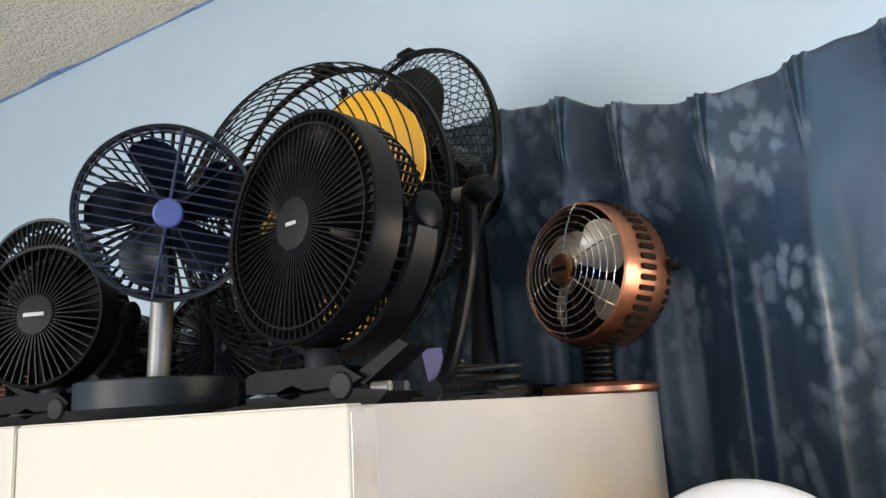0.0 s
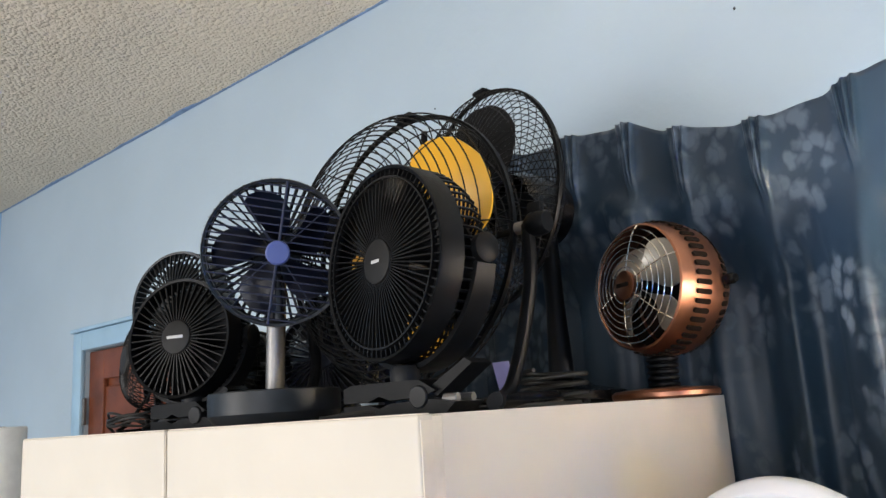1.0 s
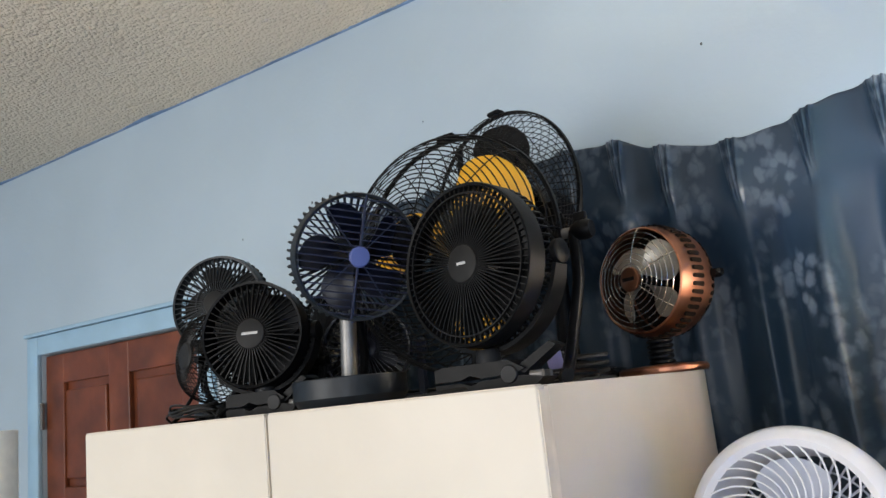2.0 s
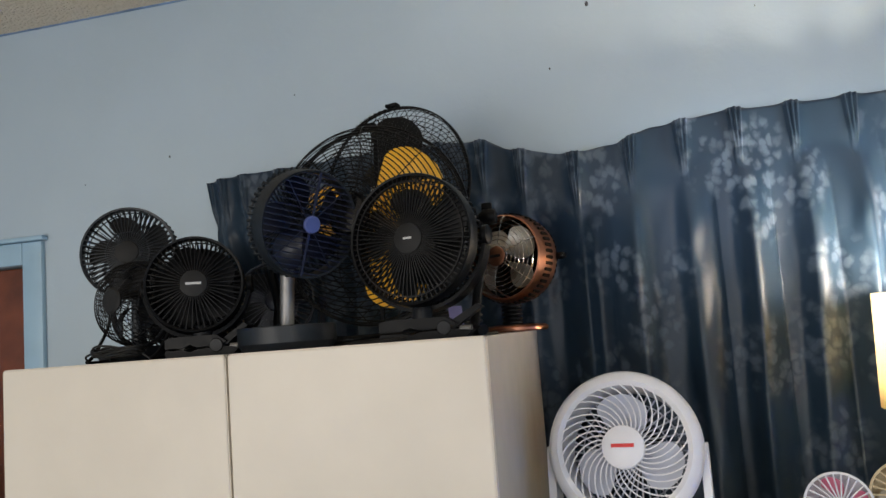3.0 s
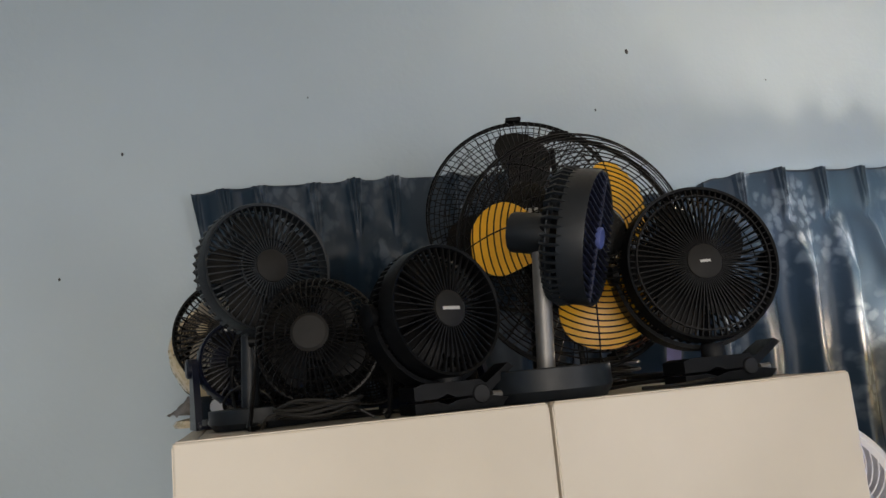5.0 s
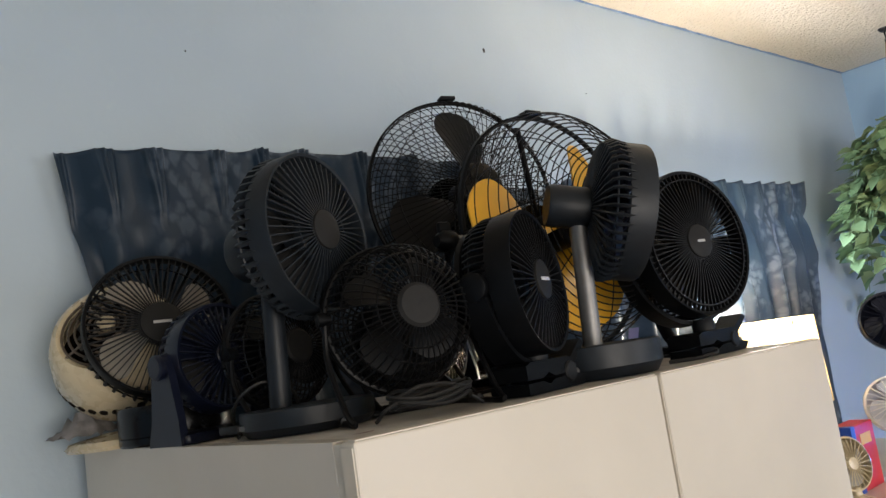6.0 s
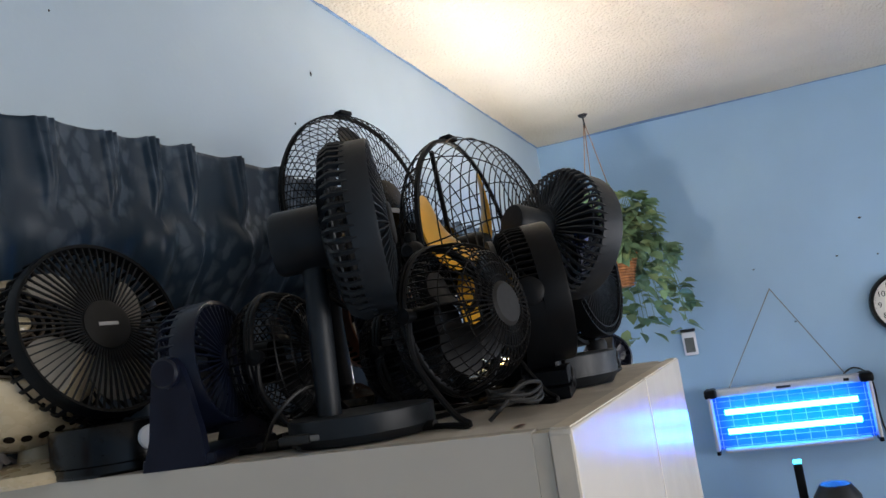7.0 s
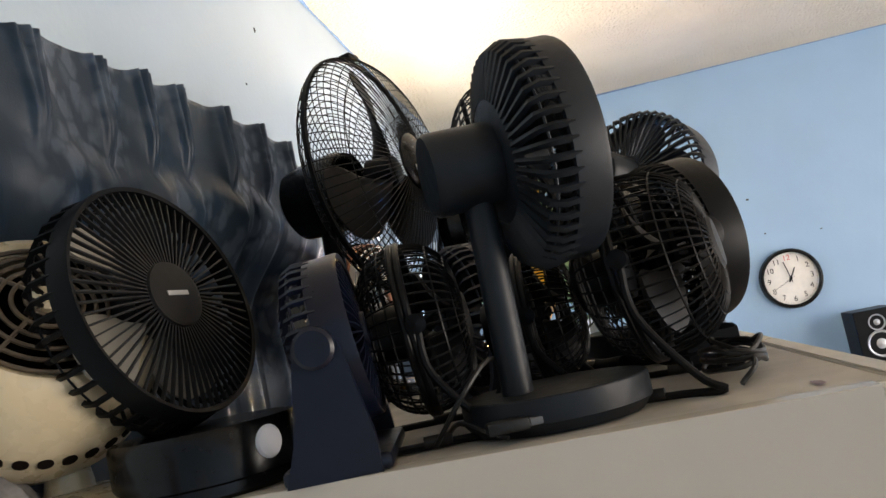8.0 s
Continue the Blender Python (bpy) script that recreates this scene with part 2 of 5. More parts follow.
    nt.links.new(bp.outputs["Normal"], b.inputs["Normal"])
    trans = nt.nodes.new("ShaderNodeBsdfTranslucent")
    through_light = nt.nodes.new("ShaderNodeMix")
    through_light.data_type = "RGBA"
    through_light.inputs[6].default_value, through_light.inputs[7].default_value = (0.27, 0.33, 0.41, 1), (0.58, 0.63, 0.68, 1)
    nt.links.new(both.outputs[0], through_light.inputs[0])
    nt.links.new(through_light.outputs[2], trans.inputs["Color"])
    mixs = nt.nodes.new("ShaderNodeMixShader")
    mixs.inputs[0].default_value = 0.15
    nt.links.new(b.outputs[0], mixs.inputs[1])
    nt.links.new(trans.outputs[0], mixs.inputs[2])
    nt.links.new(mixs.outputs[0], nt.nodes["Material Output"].inputs[0])
    return m


BROCADE = brocade_mat()

# ---- mesh tools ----


class Geo:
    """A mesh under construction: lists of corners and faces, with a running transform."""

    def __init__(self):
        self.v, self.f, self.m = [], [], Matrix()

    def at(self, m):
        self.m = m
        return self

    def add(self, vs, fs):
        n = len(self.v)
        self.v += [tuple(self.m @ Vector(p)) for p in vs]
        self.f += [tuple(i + n for i in f) for f in fs]
        return self

    def lathe(self, prof, n=48, closed=False):
        """Turn (radius, y) pairs about the y axis."""
        k = len(prof)
        vs = [(r * math.cos(2 * math.pi * i / n), y, r * math.sin(2 * math.pi * i / n)) for i in range(n) for r, y in prof]
        fs = []
        for i in range(n):
            j = (i + 1) % n
            for a in range(k if closed else k - 1):
                c = (a + 1) % k
                fs.append((i * k + a, i * k + c, j * k + c, j * k + a))
        return self.add(vs, fs)

    def turned(self, prof, n=48):
        """Turn (radius, z) pairs about the z axis."""
        k = len(prof)
        vs = [(r * math.cos(2 * math.pi * i / n), r * math.sin(2 * math.pi * i / n), z) for i in range(n) for r, z in prof]
        fs = []
        for i in range(n):
            j = (i + 1) % n
            for a in range(k - 1):
                fs.append((i * k + a, j * k + a, j * k + a + 1, i * k + a + 1))
        return self.add(vs, fs)

    def tube(self, pts, r, n=6, closed=False, flat=1.0):
        """A round (or flattened) bar along pts."""
        pts = [Vector(p) for p in pts]
        k = len(pts)
        vs, fs = [], []
        up = None
        for i, p in enumerate(pts):
            a = pts[(i - 1) % k] if closed or i else p
            b = pts[(i + 1) % k] if closed or i < k - 1 else p
            d = (b - a).normalized()
            if up is None:
                up = d.orthogonal().normalized()
            up = (up - d * up.dot(d)).normalized()
            w = d.cross(up)
            rr = r[i] if isinstance(r, (list, tuple)) else r
            for s in range(n):
                q = 2 * math.pi * (s + 0.5) / n
                vs.append(p + up * math.cos(q) * rr + w * math.sin(q) * rr * flat)
        for i in range(k if closed else k - 1):
            j = (i + 1) % k
            for s in range(n):
                c = (s + 1) % n
                fs.append((i * n + s, i * n + c, j * n + c, j * n + s))
        if not closed:
            fs += [tuple(reversed(range(n))), tuple(range((k - 1) * n, k * n))]
        return self.add(vs, fs)

    def ring(self, R, y, r, n=48, k=5):
        return self.tube([(R * math.cos(2 * math.pi * i / n), y, R * math.sin(2 * math.pi * i / n)) for i in range(n)], r, k, True)

    def box(self, cx, cy, cz, sx, sy, sz, bev=0.0):
        """A box with chamfered edges."""
        x, y, z = sx / 2, sy / 2, sz / 2
        b = min(bev, x * 0.9, y * 0.9, z * 0.9)
        if b <= 0:
            vs = [(cx + i * x, cy + j * y, cz + k * z) for i in (-1, 1) for j in (-1, 1) for k in (-1, 1)]
            return self.add(vs, [(0, 1, 3, 2), (4, 6, 7, 5), (0, 4, 5, 1), (2, 3, 7, 6), (0, 2, 6, 4), (1, 5, 7, 3)])
        bm = bmesh.new()
        bmesh.ops.create_cube(bm, size=1.0)
        for v in bm.verts:
            v.co = Vector((v.co.x * sx + cx, v.co.y * sy + cy, v.co.z * sz + cz))
        bmesh.ops.bevel(bm, geom=bm.edges[:], offset=b, segments=2, affect="EDGES", profile=0.5)
        bm.verts.ensure_lookup_table()
        bm.verts.index_update()
        vs, fs = [tuple(v.co) for v in bm.verts], [tuple(v.index for v in f.verts) for f in bm.faces]
        bm.free()
        return self.add(vs, fs)

    def fin(self, a, pts, w, d):
        """A flat rib on edge at angle a: (radius, y) pairs of its front edge, w thick, d deep."""
        c, s = math.cos(a), math.sin(a)
        vs, fs = [], []
        for r, y in pts:
            for t, yy in ((-w / 2, y), (w / 2, y), (w / 2, y + d), (-w / 2, y + d)):
                vs.append((r * c - t * s, yy, r * s + t * c))
        for i in range(len(pts) - 1):
            for k in range(4):
                j = (k + 1) % 4
                fs.append((i * 4 + k, i * 4 + j, i * 4 + 4 + j, i * 4 + 4 + k))
        n = 4 * (len(pts) - 1)
        fs += [(3, 2, 1, 0), (n, n + 1, n + 2, n + 3)]
        return self.add(vs, fs)

    def prism(self, outline, y0, y1):
        """An (x, z) outline drawn out from y0 to y1."""
        k = len(outline)
        vs = [(x, y0, z) for x, z in outline] + [(x, y1, z) for x, z in outline]
        fs = [tuple(range(k)), tuple(reversed(range(k, 2 * k)))]
        fs += [(i, i + k, (i + 1) % k + k, (i + 1) % k) for i in range(k)]
        return self.add(vs, fs)

    def blade(self, r0, r1, a0, a1, pitch, y, thick=0.0012, nr=14, na=8, lean=0.35):
        """One fan blade: a twisted, rounded paddle between two radii."""
        top, bot = [], []
        for i in range(nr):
            u = i / (nr - 1)
            r = r0 + (r1 - r0) * u
            width = (0.55 + 0.45 * math.sin(math.pi * min(1, 0.25 + u * 0.62))) * math.sqrt(max(0.02, 1 - max(0, (u - 0.72) / 0.30) ** 2))
            for j in range(na):
                w = (j / (na - 1) - 0.5) * width
                a = (a0 + a1) / 2 + (a1 - a0) * w + lean * u * u
                yy = y - pitch * w * (1 - 0.35 * u) + 0.08 * pitch * math.cos(w * 3)
                top.append((r * math.cos(a), yy - thick, r * math.sin(a)))
                bot.append((r * math.cos(a), yy + thick, r * math.sin(a)))
        k = nr * na
        fs = []
        for i in range(nr - 1):
            for j in range(na - 1):
                p = i * na + j
                fs += [(p, p + 1, p + na + 1, p + na), (p + k, p + na + k, p + na + 1 + k, p + 1 + k)]
        rim = [i * na for i in range(nr)] + [(nr - 1) * na + j for j in range(1, na)] + [i * na + na - 1 for i in range(nr - 2, -1, -1)] + list(range(na - 2, 0, -1))
        fs += [(rim[i], rim[(i + 1) % len(rim)], rim[(i + 1) % len(rim)] + k, rim[i] + k) for i in range(len(rim))]
        return self.add(top + bot, fs)

    def mesh(self, name, material, smooth=35):
        me = bpy.data.meshes.new(name)
        me.from_pydata(self.v, [], self.f)
        bm = bmesh.new()
        bm.from_mesh(me)
        bmesh.ops.recalc_face_normals(bm, faces=bm.faces[:])
        lim = radians(smooth)
        for f in bm.faces:
            f.smooth = smooth > 0
        for e in bm.edges:
            e.smooth = len(e.link_faces) == 2 and e.calc_face_angle(0) < lim
            if e.smooth and e.calc_face_angle(0) > 0.1:
                a, b = (f.calc_area() for f in e.link_faces)
                e.smooth = max(a, b) < 25 * min(a, b)
        bm.to_mesh(me)
        bm.free()
        me.materials.append(material)
        return me


def part(name, g, material, parent, label="", smooth=35, m=None):
    ob = new(name, g.mesh(name, material, smooth))
    ob.parent = parent
    if m is not None:
        ob.matrix_basis = m
    return tagged(ob, label) if label else ob


def thing(name, m, label, category, group=""):
    ob = new(name)
    ob.empty_display_size = 0.05
    ob.matrix_basis = m
    return tagged(ob, label, category, group)


def solid(name, g, material, label, category="", kind="", smooth=35, m=None):
    ob = new(name, g.mesh(name, material, smooth))
    if m is not None:
        ob.matrix_basis = m
    return tagged(ob, label, category, "", kind)


def facing(loc, angle, tilt=0.0, roll=0.0):
    """A pose whose -y axis looks towards the compass angle (0 is +x), tilted up by tilt degrees."""
    return Matrix.Translation(loc) @ Matrix.Rotation(radians(angle + 90), 4, "Z") @ Matrix.Rotation(radians(-tilt), 4, "X") @ Matrix.Rotation(radians(roll), 4, "Y")


def smooth_path(pts, n=6):
    """A Catmull-Rom curve through pts."""
    P = [Vector(p) for p in pts]
    P = [P[0] * 2 - P[1]] + P + [P[-1] * 2 - P[-2]]
    out = []
    for i in range(1, len(P) - 2):
        for s in range(n):
            t = s / n
            a, b, c, d = P[i - 1], P[i], P[i + 1], P[i + 2]
            out.append(0.5 * ((2 * b) + (c - a) * t + (2 * a - 5 * b + 4 * c - d) * t * t + (3 * b - a - 3 * c + d) * t ** 3))
    return out + [P[-2]]


# ---- room ----
def slab(name, c, s, material, label, m=None):
    return solid(name, Geo().box(*c, *s), material, label, "", "structure", smooth=0, m=m)


xm, xs = (WALL_B + WALL_C) / 2, WALL_B - WALL_C
ym, ys = (WALL_A + WALL_D) / 2, WALL_A - WALL_D
slab("floor", (xm, ym, -0.05), (xs + 0.4, ys + 0.4, 0.1), FLOORM, "brown wooden floor of the bedroom")
ceiling = slab("ceiling", (0, 0, 0.08), (xs + 0.2, ys + 0.2, 0.16), POPCORN, "beige popcorn-textured ceiling with dusty shadows",
               m=Matrix.Translation((xm, ym, ceil_at(xm))) @ Matrix.Rotation(-math.atan(0.0105), 4, "Y"))
DOOR_L, DOOR_R, DOOR_T = -1.421, -0.600, 2.009
T = 0.12
# curtain wall, with the door's opening through it
wall_a = Geo()
wall_a.box((WALL_C + DOOR_L) / 2, WALL_A + T / 2, CEIL / 2, DOOR_L - WALL_C, T, CEIL)
# added opening, hidden by the curtain, that houses the fill light
HX0, HX1, HZ0, HZ1 = 1.08, 2.56, 1.84, 2.14
wall_a.box((DOOR_R + HX0) / 2, WALL_A + T / 2, CEIL / 2, HX0 - DOOR_R, T, CEIL)
wall_a.box((HX1 + WALL_B) / 2, WALL_A + T / 2, CEIL / 2, WALL_B - HX1, T, CEIL)
wall_a.box((HX0 + HX1) / 2, WALL_A + T / 2, HZ0 / 2, HX1 - HX0, T, HZ0)
wall_a.box((HX0 + HX1) / 2, WALL_A + T / 2, (HZ1 + CEIL) / 2, HX1 - HX0, T, CEIL - HZ1)
wall_a.box((DOOR_L + DOOR_R) / 2, WALL_A + T / 2, (CEIL + DOOR_T) / 2, DOOR_R - DOOR_L, T, CEIL - DOOR_T)
solid("wall_north", wall_a, WALLBLUE, "pale blue painted wall with small scuffs", "", "structure", smooth=0)
wall_b = Geo()
wall_b.box(WALL_B + T / 2, ym, CEIL / 2, T, ys + 0.2, CEIL)
solid("wall_east", wall_b, WALLB, "blue painted wall behind the clock", "", "structure", smooth=0)
slab("wall_west", (WALL_C - T / 2, ym, CEIL / 2), (T, ys + 0.3, CEIL), WALLB, "blue painted wall past the wooden door")
wall_d = Geo()
WZ0, WZ1 = 0.8, 2.15
# first gap: window; second gap: unseen opening added for the right fill light
edges = [WALL_C, -1.55, 0.45, 1.62, 2.78, WALL_B]
for i, (a, b) in enumerate(zip(edges, edges[1:])):
    if i % 2:
        wall_d.box((a + b) / 2, WALL_D - T / 2, WZ0 / 2, b - a, T, WZ0)
        wall_d.box((a + b) / 2, WALL_D - T / 2, (WZ1 + CEIL) / 2, b - a, T, CEIL - WZ1)
    else:
        wall_d.box((a + b) / 2, WALL_D - T / 2, CEIL / 2, b - a, T, CEIL)
solid("wall_south", wall_d, WALLBLUE, "pale blue wall with a window opening and an added opening for a fill light", "", "structure", smooth=0)

# uneven paint along the ceiling's edge
rng = random.Random(5)


def ragged_strip(name, start, end, inward, label):
    a, b, w = Vector(start), Vector(end), Vector(inward)
    n = int((b - a).length / 0.012)
    vs, fs = [], []
    for i in range(n + 1):
        p = a.lerp(b, i / n)
        k = 0.004 + 0.010 * max(0, noise.noise((p.x * 6, p.y * 6, 3.1)) + 0.1) + 0.045 * max(0, noise.noise((p.x * 2.4, p.y * 2.4, 9.7)) - 0.28) * 2 + 0.006 * abs(noise.noise((p.x * 45, p.y * 45, 1)))
        for q in (p, p + w * k):
            vs += [(q.x, q.y, q.z), (q.x, q.y, q.z - 0.003)]
    for i in range(n):
        j, k = i * 4, i * 4 + 4
        fs += [(j + 1, k + 1, k + 3, j + 3), (j + 3, k + 3, k + 2, j + 2)]
    solid(name, Geo().add(vs, fs), SMEAR, label, "", "structure", smooth=0)


ragged_strip("trim_north", (WALL_C, WALL_A - 0.001, ceil_at(WALL_C)), (WALL_B, WALL_A - 0.001, ceil_at(WALL_B)), (0, -1, 0), "ragged dark blue paint edge along the ceiling")
ragged_strip("trim_east", (WALL_B - 0.001, WALL_A, ceil_at(WALL_B)), (WALL_B - 0.001, WALL_D, ceil_at(WALL_B)), (-1, 0, 0), "ragged dark blue paint edge along the ceiling")

# small holes and scuffs in the paint
def scuff(loc, r, along):
    g = Geo()
    g.turned([(0.0, 0.002), (r * 0.6, 0.0016), (r, 0.0)], 9)
    turn = Matrix.Rotation(radians(90), 4, "X") if along == "y" else Matrix.Rotation(radians(-90), 4, "Y")
    solid("wall_mark", g, MARK, "small dark nail hole in the blue wall", "wall mark", m=Matrix.Translation(loc) @ turn @ Matrix.Diagonal((1, 1.5, 1, 1)))


for x, z, r in ((1.034, 2.51, 0.006), (-0.13, 2.269, 0.0035), (0.93, 2.36, 0.003), (0.25, 2.39, 0.002), (-0.25, 2.02, 0.003), (-0.4, 2.22, 0.002), (1.42, 2.44, 0.002)):
    scuff((x, WALL_A - 0.0005, z), r * 0.75, "y")
for y, z, r in ((-0.62, 2.1, 0.006), (-0.5, 1.95, 0.005), (-0.66, 1.93, 0.004), (-0.15, 1.95, 0.004), (-0.28, 1.69, 0.004), (-0.62, 1.62, 0.003), (-0.9, 1.9, 0.004)):
    scuff((WALL_B - 0.0005, y, z), r * 0.8, "x")

# wooden door in its blue casing
casing = thing("door_1", pose(0, 0, 0), "red-brown panelled wooden door in a pale blue casing", "door")
casing["kind"] = "structure"
CW = 0.064
part("casing_side", Geo().box(DOOR_R + CW / 2, WALL_A - 0.009, (DOOR_T + CW) / 2, CW, 0.018, DOOR_T + CW, 0.004), TRIMBLUE, casing, "pale blue painted casing")
part("casing_side", Geo().box(DOOR_L - CW / 2, WALL_A - 0.009, (DOOR_T + CW) / 2, CW, 0.018, DOOR_T + CW, 0.004), TRIMBLUE, casing, "pale blue painted casing")
part("casing_head", Geo().box((DOOR_L + DOOR_R) / 2, WALL_A - 0.0095, DOOR_T + CW / 2, DOOR_R - DOOR_L - 0.002, 0.017, CW, 0.004), TRIMBLUE, casing, "pale blue painted casing")
part("casing_lip", Geo().box((DOOR_L + DOOR_R) / 2, WALL_A - 0.013, DOOR_T + CW + 0.0085, DOOR_R - DOOR_L + 2 * CW + 0.02, 0.026, 0.013, 0.003), TRIMBLUE, casing, "pale blue painted casing")
leaf = Geo()
dw = DOOR_R - DOOR_L
st = 0.105
yd = WALL_A + 0.012
leaf.box((DOOR_L + DOOR_R) / 2, yd + 0.026, DOOR_T / 2, dw - 0.006, 0.016, DOOR_T - 0.008)
for x in (DOOR_L + 0.003 + st / 2, (DOOR_L + DOOR_R) / 2, DOOR_R - 0.003 - st / 2):
    leaf.box(x, yd + 0.009, DOOR_T / 2, st, 0.018, DOOR_T - 0.01, 0.004)
rails = ((DOOR_T - 0.055, 0.10), (1.505, 0.11), (0.86, 0.17), (0.12, 0.22))
for z, h in rails:
    for x in ((DOOR_L + DOOR_R) / 2 - dw / 4, (DOOR_L + DOOR_R) / 2 + dw / 4):
        leaf.box(x, yd + 0.0095, z, dw / 2 - st + 0.02, 0.017, h, 0.004)
part("door_leaf", leaf, DOORWOOD, casing, "red-brown stained wood")
for x in ((DOOR_L + DOOR_R) / 2 - dw / 4, (DOOR_L + DOOR_R) / 2 + dw / 4):
    for (za, ha), (zb, hb) in zip(rails, rails[1:]):
        top, bot = za - ha / 2, zb + hb / 2
        part("panel", Geo().box(x, yd + 0.014, (top + bot) / 2, dw / 2 - st - 0.05, 0.012, top - bot - 0.05, 0.006), DOORWOOD, casing)
part("hinge", Geo().box(DOOR_L + 0.003, WALL_A - 0.004, 1.8, 0.018, 0.012, 0.09, 0.003), STEEL, casing, "dull metal hinge")

# ---- curtain ----
PLEATS = [0.0, 0.062, 0.132, 0.238, 0.318, 0.398, 0.525, 0.65, 0.76, 0.85, 0.972, 1.098, 1.214, 1.332, 1.452, 1.572]
while PLEATS[-1] < 2.44:
    PLEATS.append(PLEATS[-1] + 0.112 + 0.01 * math.sin(len(PLEATS) * 2.3))


def hermite(x, knots):
    if x <= knots[0][0]:
        return knots[0][1]
    for (a, va), (b, vb) in zip(knots, knots[1:]):
        if x <= b:
            t = (x - a) / (b - a)
            t = t * t * (3 - 2 * t)
            return va + (vb - va) * t
    return knots[-1][1]


TOPZ = [(0, 2.172), (0.15, 2.170), (0.5, 2.178), (0.68, 2.180), (0.76, 2.172), (0.85, 2.138), (0.97, 2.114), (1.06, 2.125), (1.16, 2.158), (1.32, 2.175), (2.0, 2.182), (2.7, 2.2)]
BASEY = [(0, 0.728), (0.06, 0.685), (0.16, 0.658), (0.6, 0.648), (0.8, 0.645), (1.0, 0.632), (1.2, 0.655), (1.6, 0.672), (2.7, 0.68)]


def curtain_columns():
    """Places along the curtain, close together over the pleats."""
    xs = []
    for p, q in zip(PLEATS, PLEATS[1:]):
        gap = q - p
        edge = min(0.03, gap * 0.42)
        xs += [p + edge * i / 22 for i in range(22)]
        xs += [p + edge + (gap - 2 * edge) * i / 14 for i in range(14)]
        xs += [q - edge + edge * i / 22 for i in range(22)]
    return xs + [PLEATS[-1]]


def curtain():
    cols = curtain_columns()
    nx, nz = len(cols) - 1, 60
    rp = random.Random(21)
    lean = {p: (rp.uniform(-0.05, 0.05), rp.uniform(0.7, 1.25), rp.choice((-1, 1))) for p in PLEATS}
    vs, uvs = [], []
    for j in range(nz + 1):
        h = (j / nz) ** 1.35                      # 0 at the heading, 1 at the hem
        for x in cols:
            top = hermite(x, TOPZ)
            d = min(PLEATS, key=lambda p: abs(p - x))
            s = x - d
            near = math.exp(-(s / 0.020) ** 2)
            z = top - h * (top - 0.35) + (0.004 * near if j == 0 and d > 0.3 else 0)
            drop = top - z
            way, big_fold, side = lean[d]
            head = max(0.0, min(1.0, (0.125 - drop) / 0.025))
            # heading: three stitched fins at each pleat that close towards the knot
            spread = 0.0045 + 0.0075 * max(0.0, 1 - drop / 0.105)
            fin = sum(math.exp(-((s - o * spread) / 0.0028) ** 2) for o in (-1, 0, 1))
            proud = 0.35 if d < 0.3 else 0.55
            y = -head * proud * (0.014 * min(1.0, fin) + 0.014 * near)
            y += 0.006 * head * (1 - near)
            knot = math.exp(-((drop - 0.115) / 0.022) ** 2)
            y += 0.010 * near * knot
            # body: a ridge under each pleat, steep on one side, with scooped cloth between
            k = min(1.0, max(0.0, (drop - 0.10) / 0.16))
            u = s - (0.10 * way * drop + 0.016 * noise.noise((d * 7, drop * 1.9, 4.0))) * k
            wide, steep = 0.036, 0.020
            if u * side > 0:
                wide, steep = steep, wide
            ridge = math.exp(-(u / wide) ** 2)
            y -= (0.030 if d < 0.3 else 0.052) * big_fold * k * ridge
            v = s + side * 0.043 + 0.02 * noise.noise((d * 5, drop * 2.3, 8.0))
            y -= 0.015 * k * (1.6 - big_fold) * math.exp(-(v / 0.021) ** 2)
            y += 0.012 * k * noise.noise((x * 9, drop * 2.0, 2.0)) + 0.005 * noise.noise((x * 34 + drop * 9, drop * 7, 7.0)) * k
            base = hermite(x, BASEY)
            # pushed back behind the wardrobe and by the fans on it
            sink = min(1.0, max(0.0, (2.04 - z) / 0.16)) * (1.0 if x < 0.88 else max(0.30, 1 - (x - 0.88) / 0.30))
            sink = sink * sink * (3 - 2 * sink)
            base += (0.735 - base) * sink
            y *= 1 - 0.6 * sink * (1.0 if x < 0.88 else max(0.0, 1 - (x - 0.88) / 0.25))
            slide = 0.22 * drop * math.exp(-(x / 0.16)) if drop < 1.2 else 0.26 * math.exp(-(x / 0.16))
            slide -= 0.26 * min(drop, 0.5) * min(1.0, max(0.0, (x - 2.05) / 0.4)) ** 1.5 / (0.8 if x < 0.4 else 1)
            vs.append((x + slide * (0.8 if x < 0.4 else (1 if x > 2.05 else 0)), min(0.752, base + y), z))
            uvs.append((x * 1.35, z))
    w = nx + 1
    fs = [(j * w + i, j * w + i + 1, (j + 1) * w + i + 1, (j + 1) * w + i) for j in range(nz) for i in range(nx)]
    me = bpy.data.meshes.new("curtain")
    me.from_pydata(vs, [], fs)
    layer = me.uv_layers.new(name="UVMap")
    flat = np.array([uvs[i] for f in fs for i in f], dtype=np.float32).ravel()
    layer.data.foreach_set("uv", flat)
    me.polygons.foreach_set("use_smooth", [True] * len(fs))
    me.materials.append(BROCADE)
    me.update()
    ob = new("curtain", me)
    sol = ob.modifiers.new("thickness", "SOLIDIFY")
    sol.thickness, sol.offset = 0.0012, 0
    tagged(ob, "dark blue floral brocade curtain with pinch pleats", "curtain")


curtain()
rod = thing("curtain_rod", pose(0, 0, 0), "thin cream curtain track behind the pleated heading", "curtain rod")
part("track", Geo().tube([(0.22, 0.70, 2.09), (2.46, 0.705, 2.09)], 0.006, 8), EDGEBAND, rod)

# ---- wardrobe ----
wardrobe = thing("wardrobe", pose(0.425, 0.35, 0), "tall white two-door wardrobe crowded with fans on top", "wardrobe")
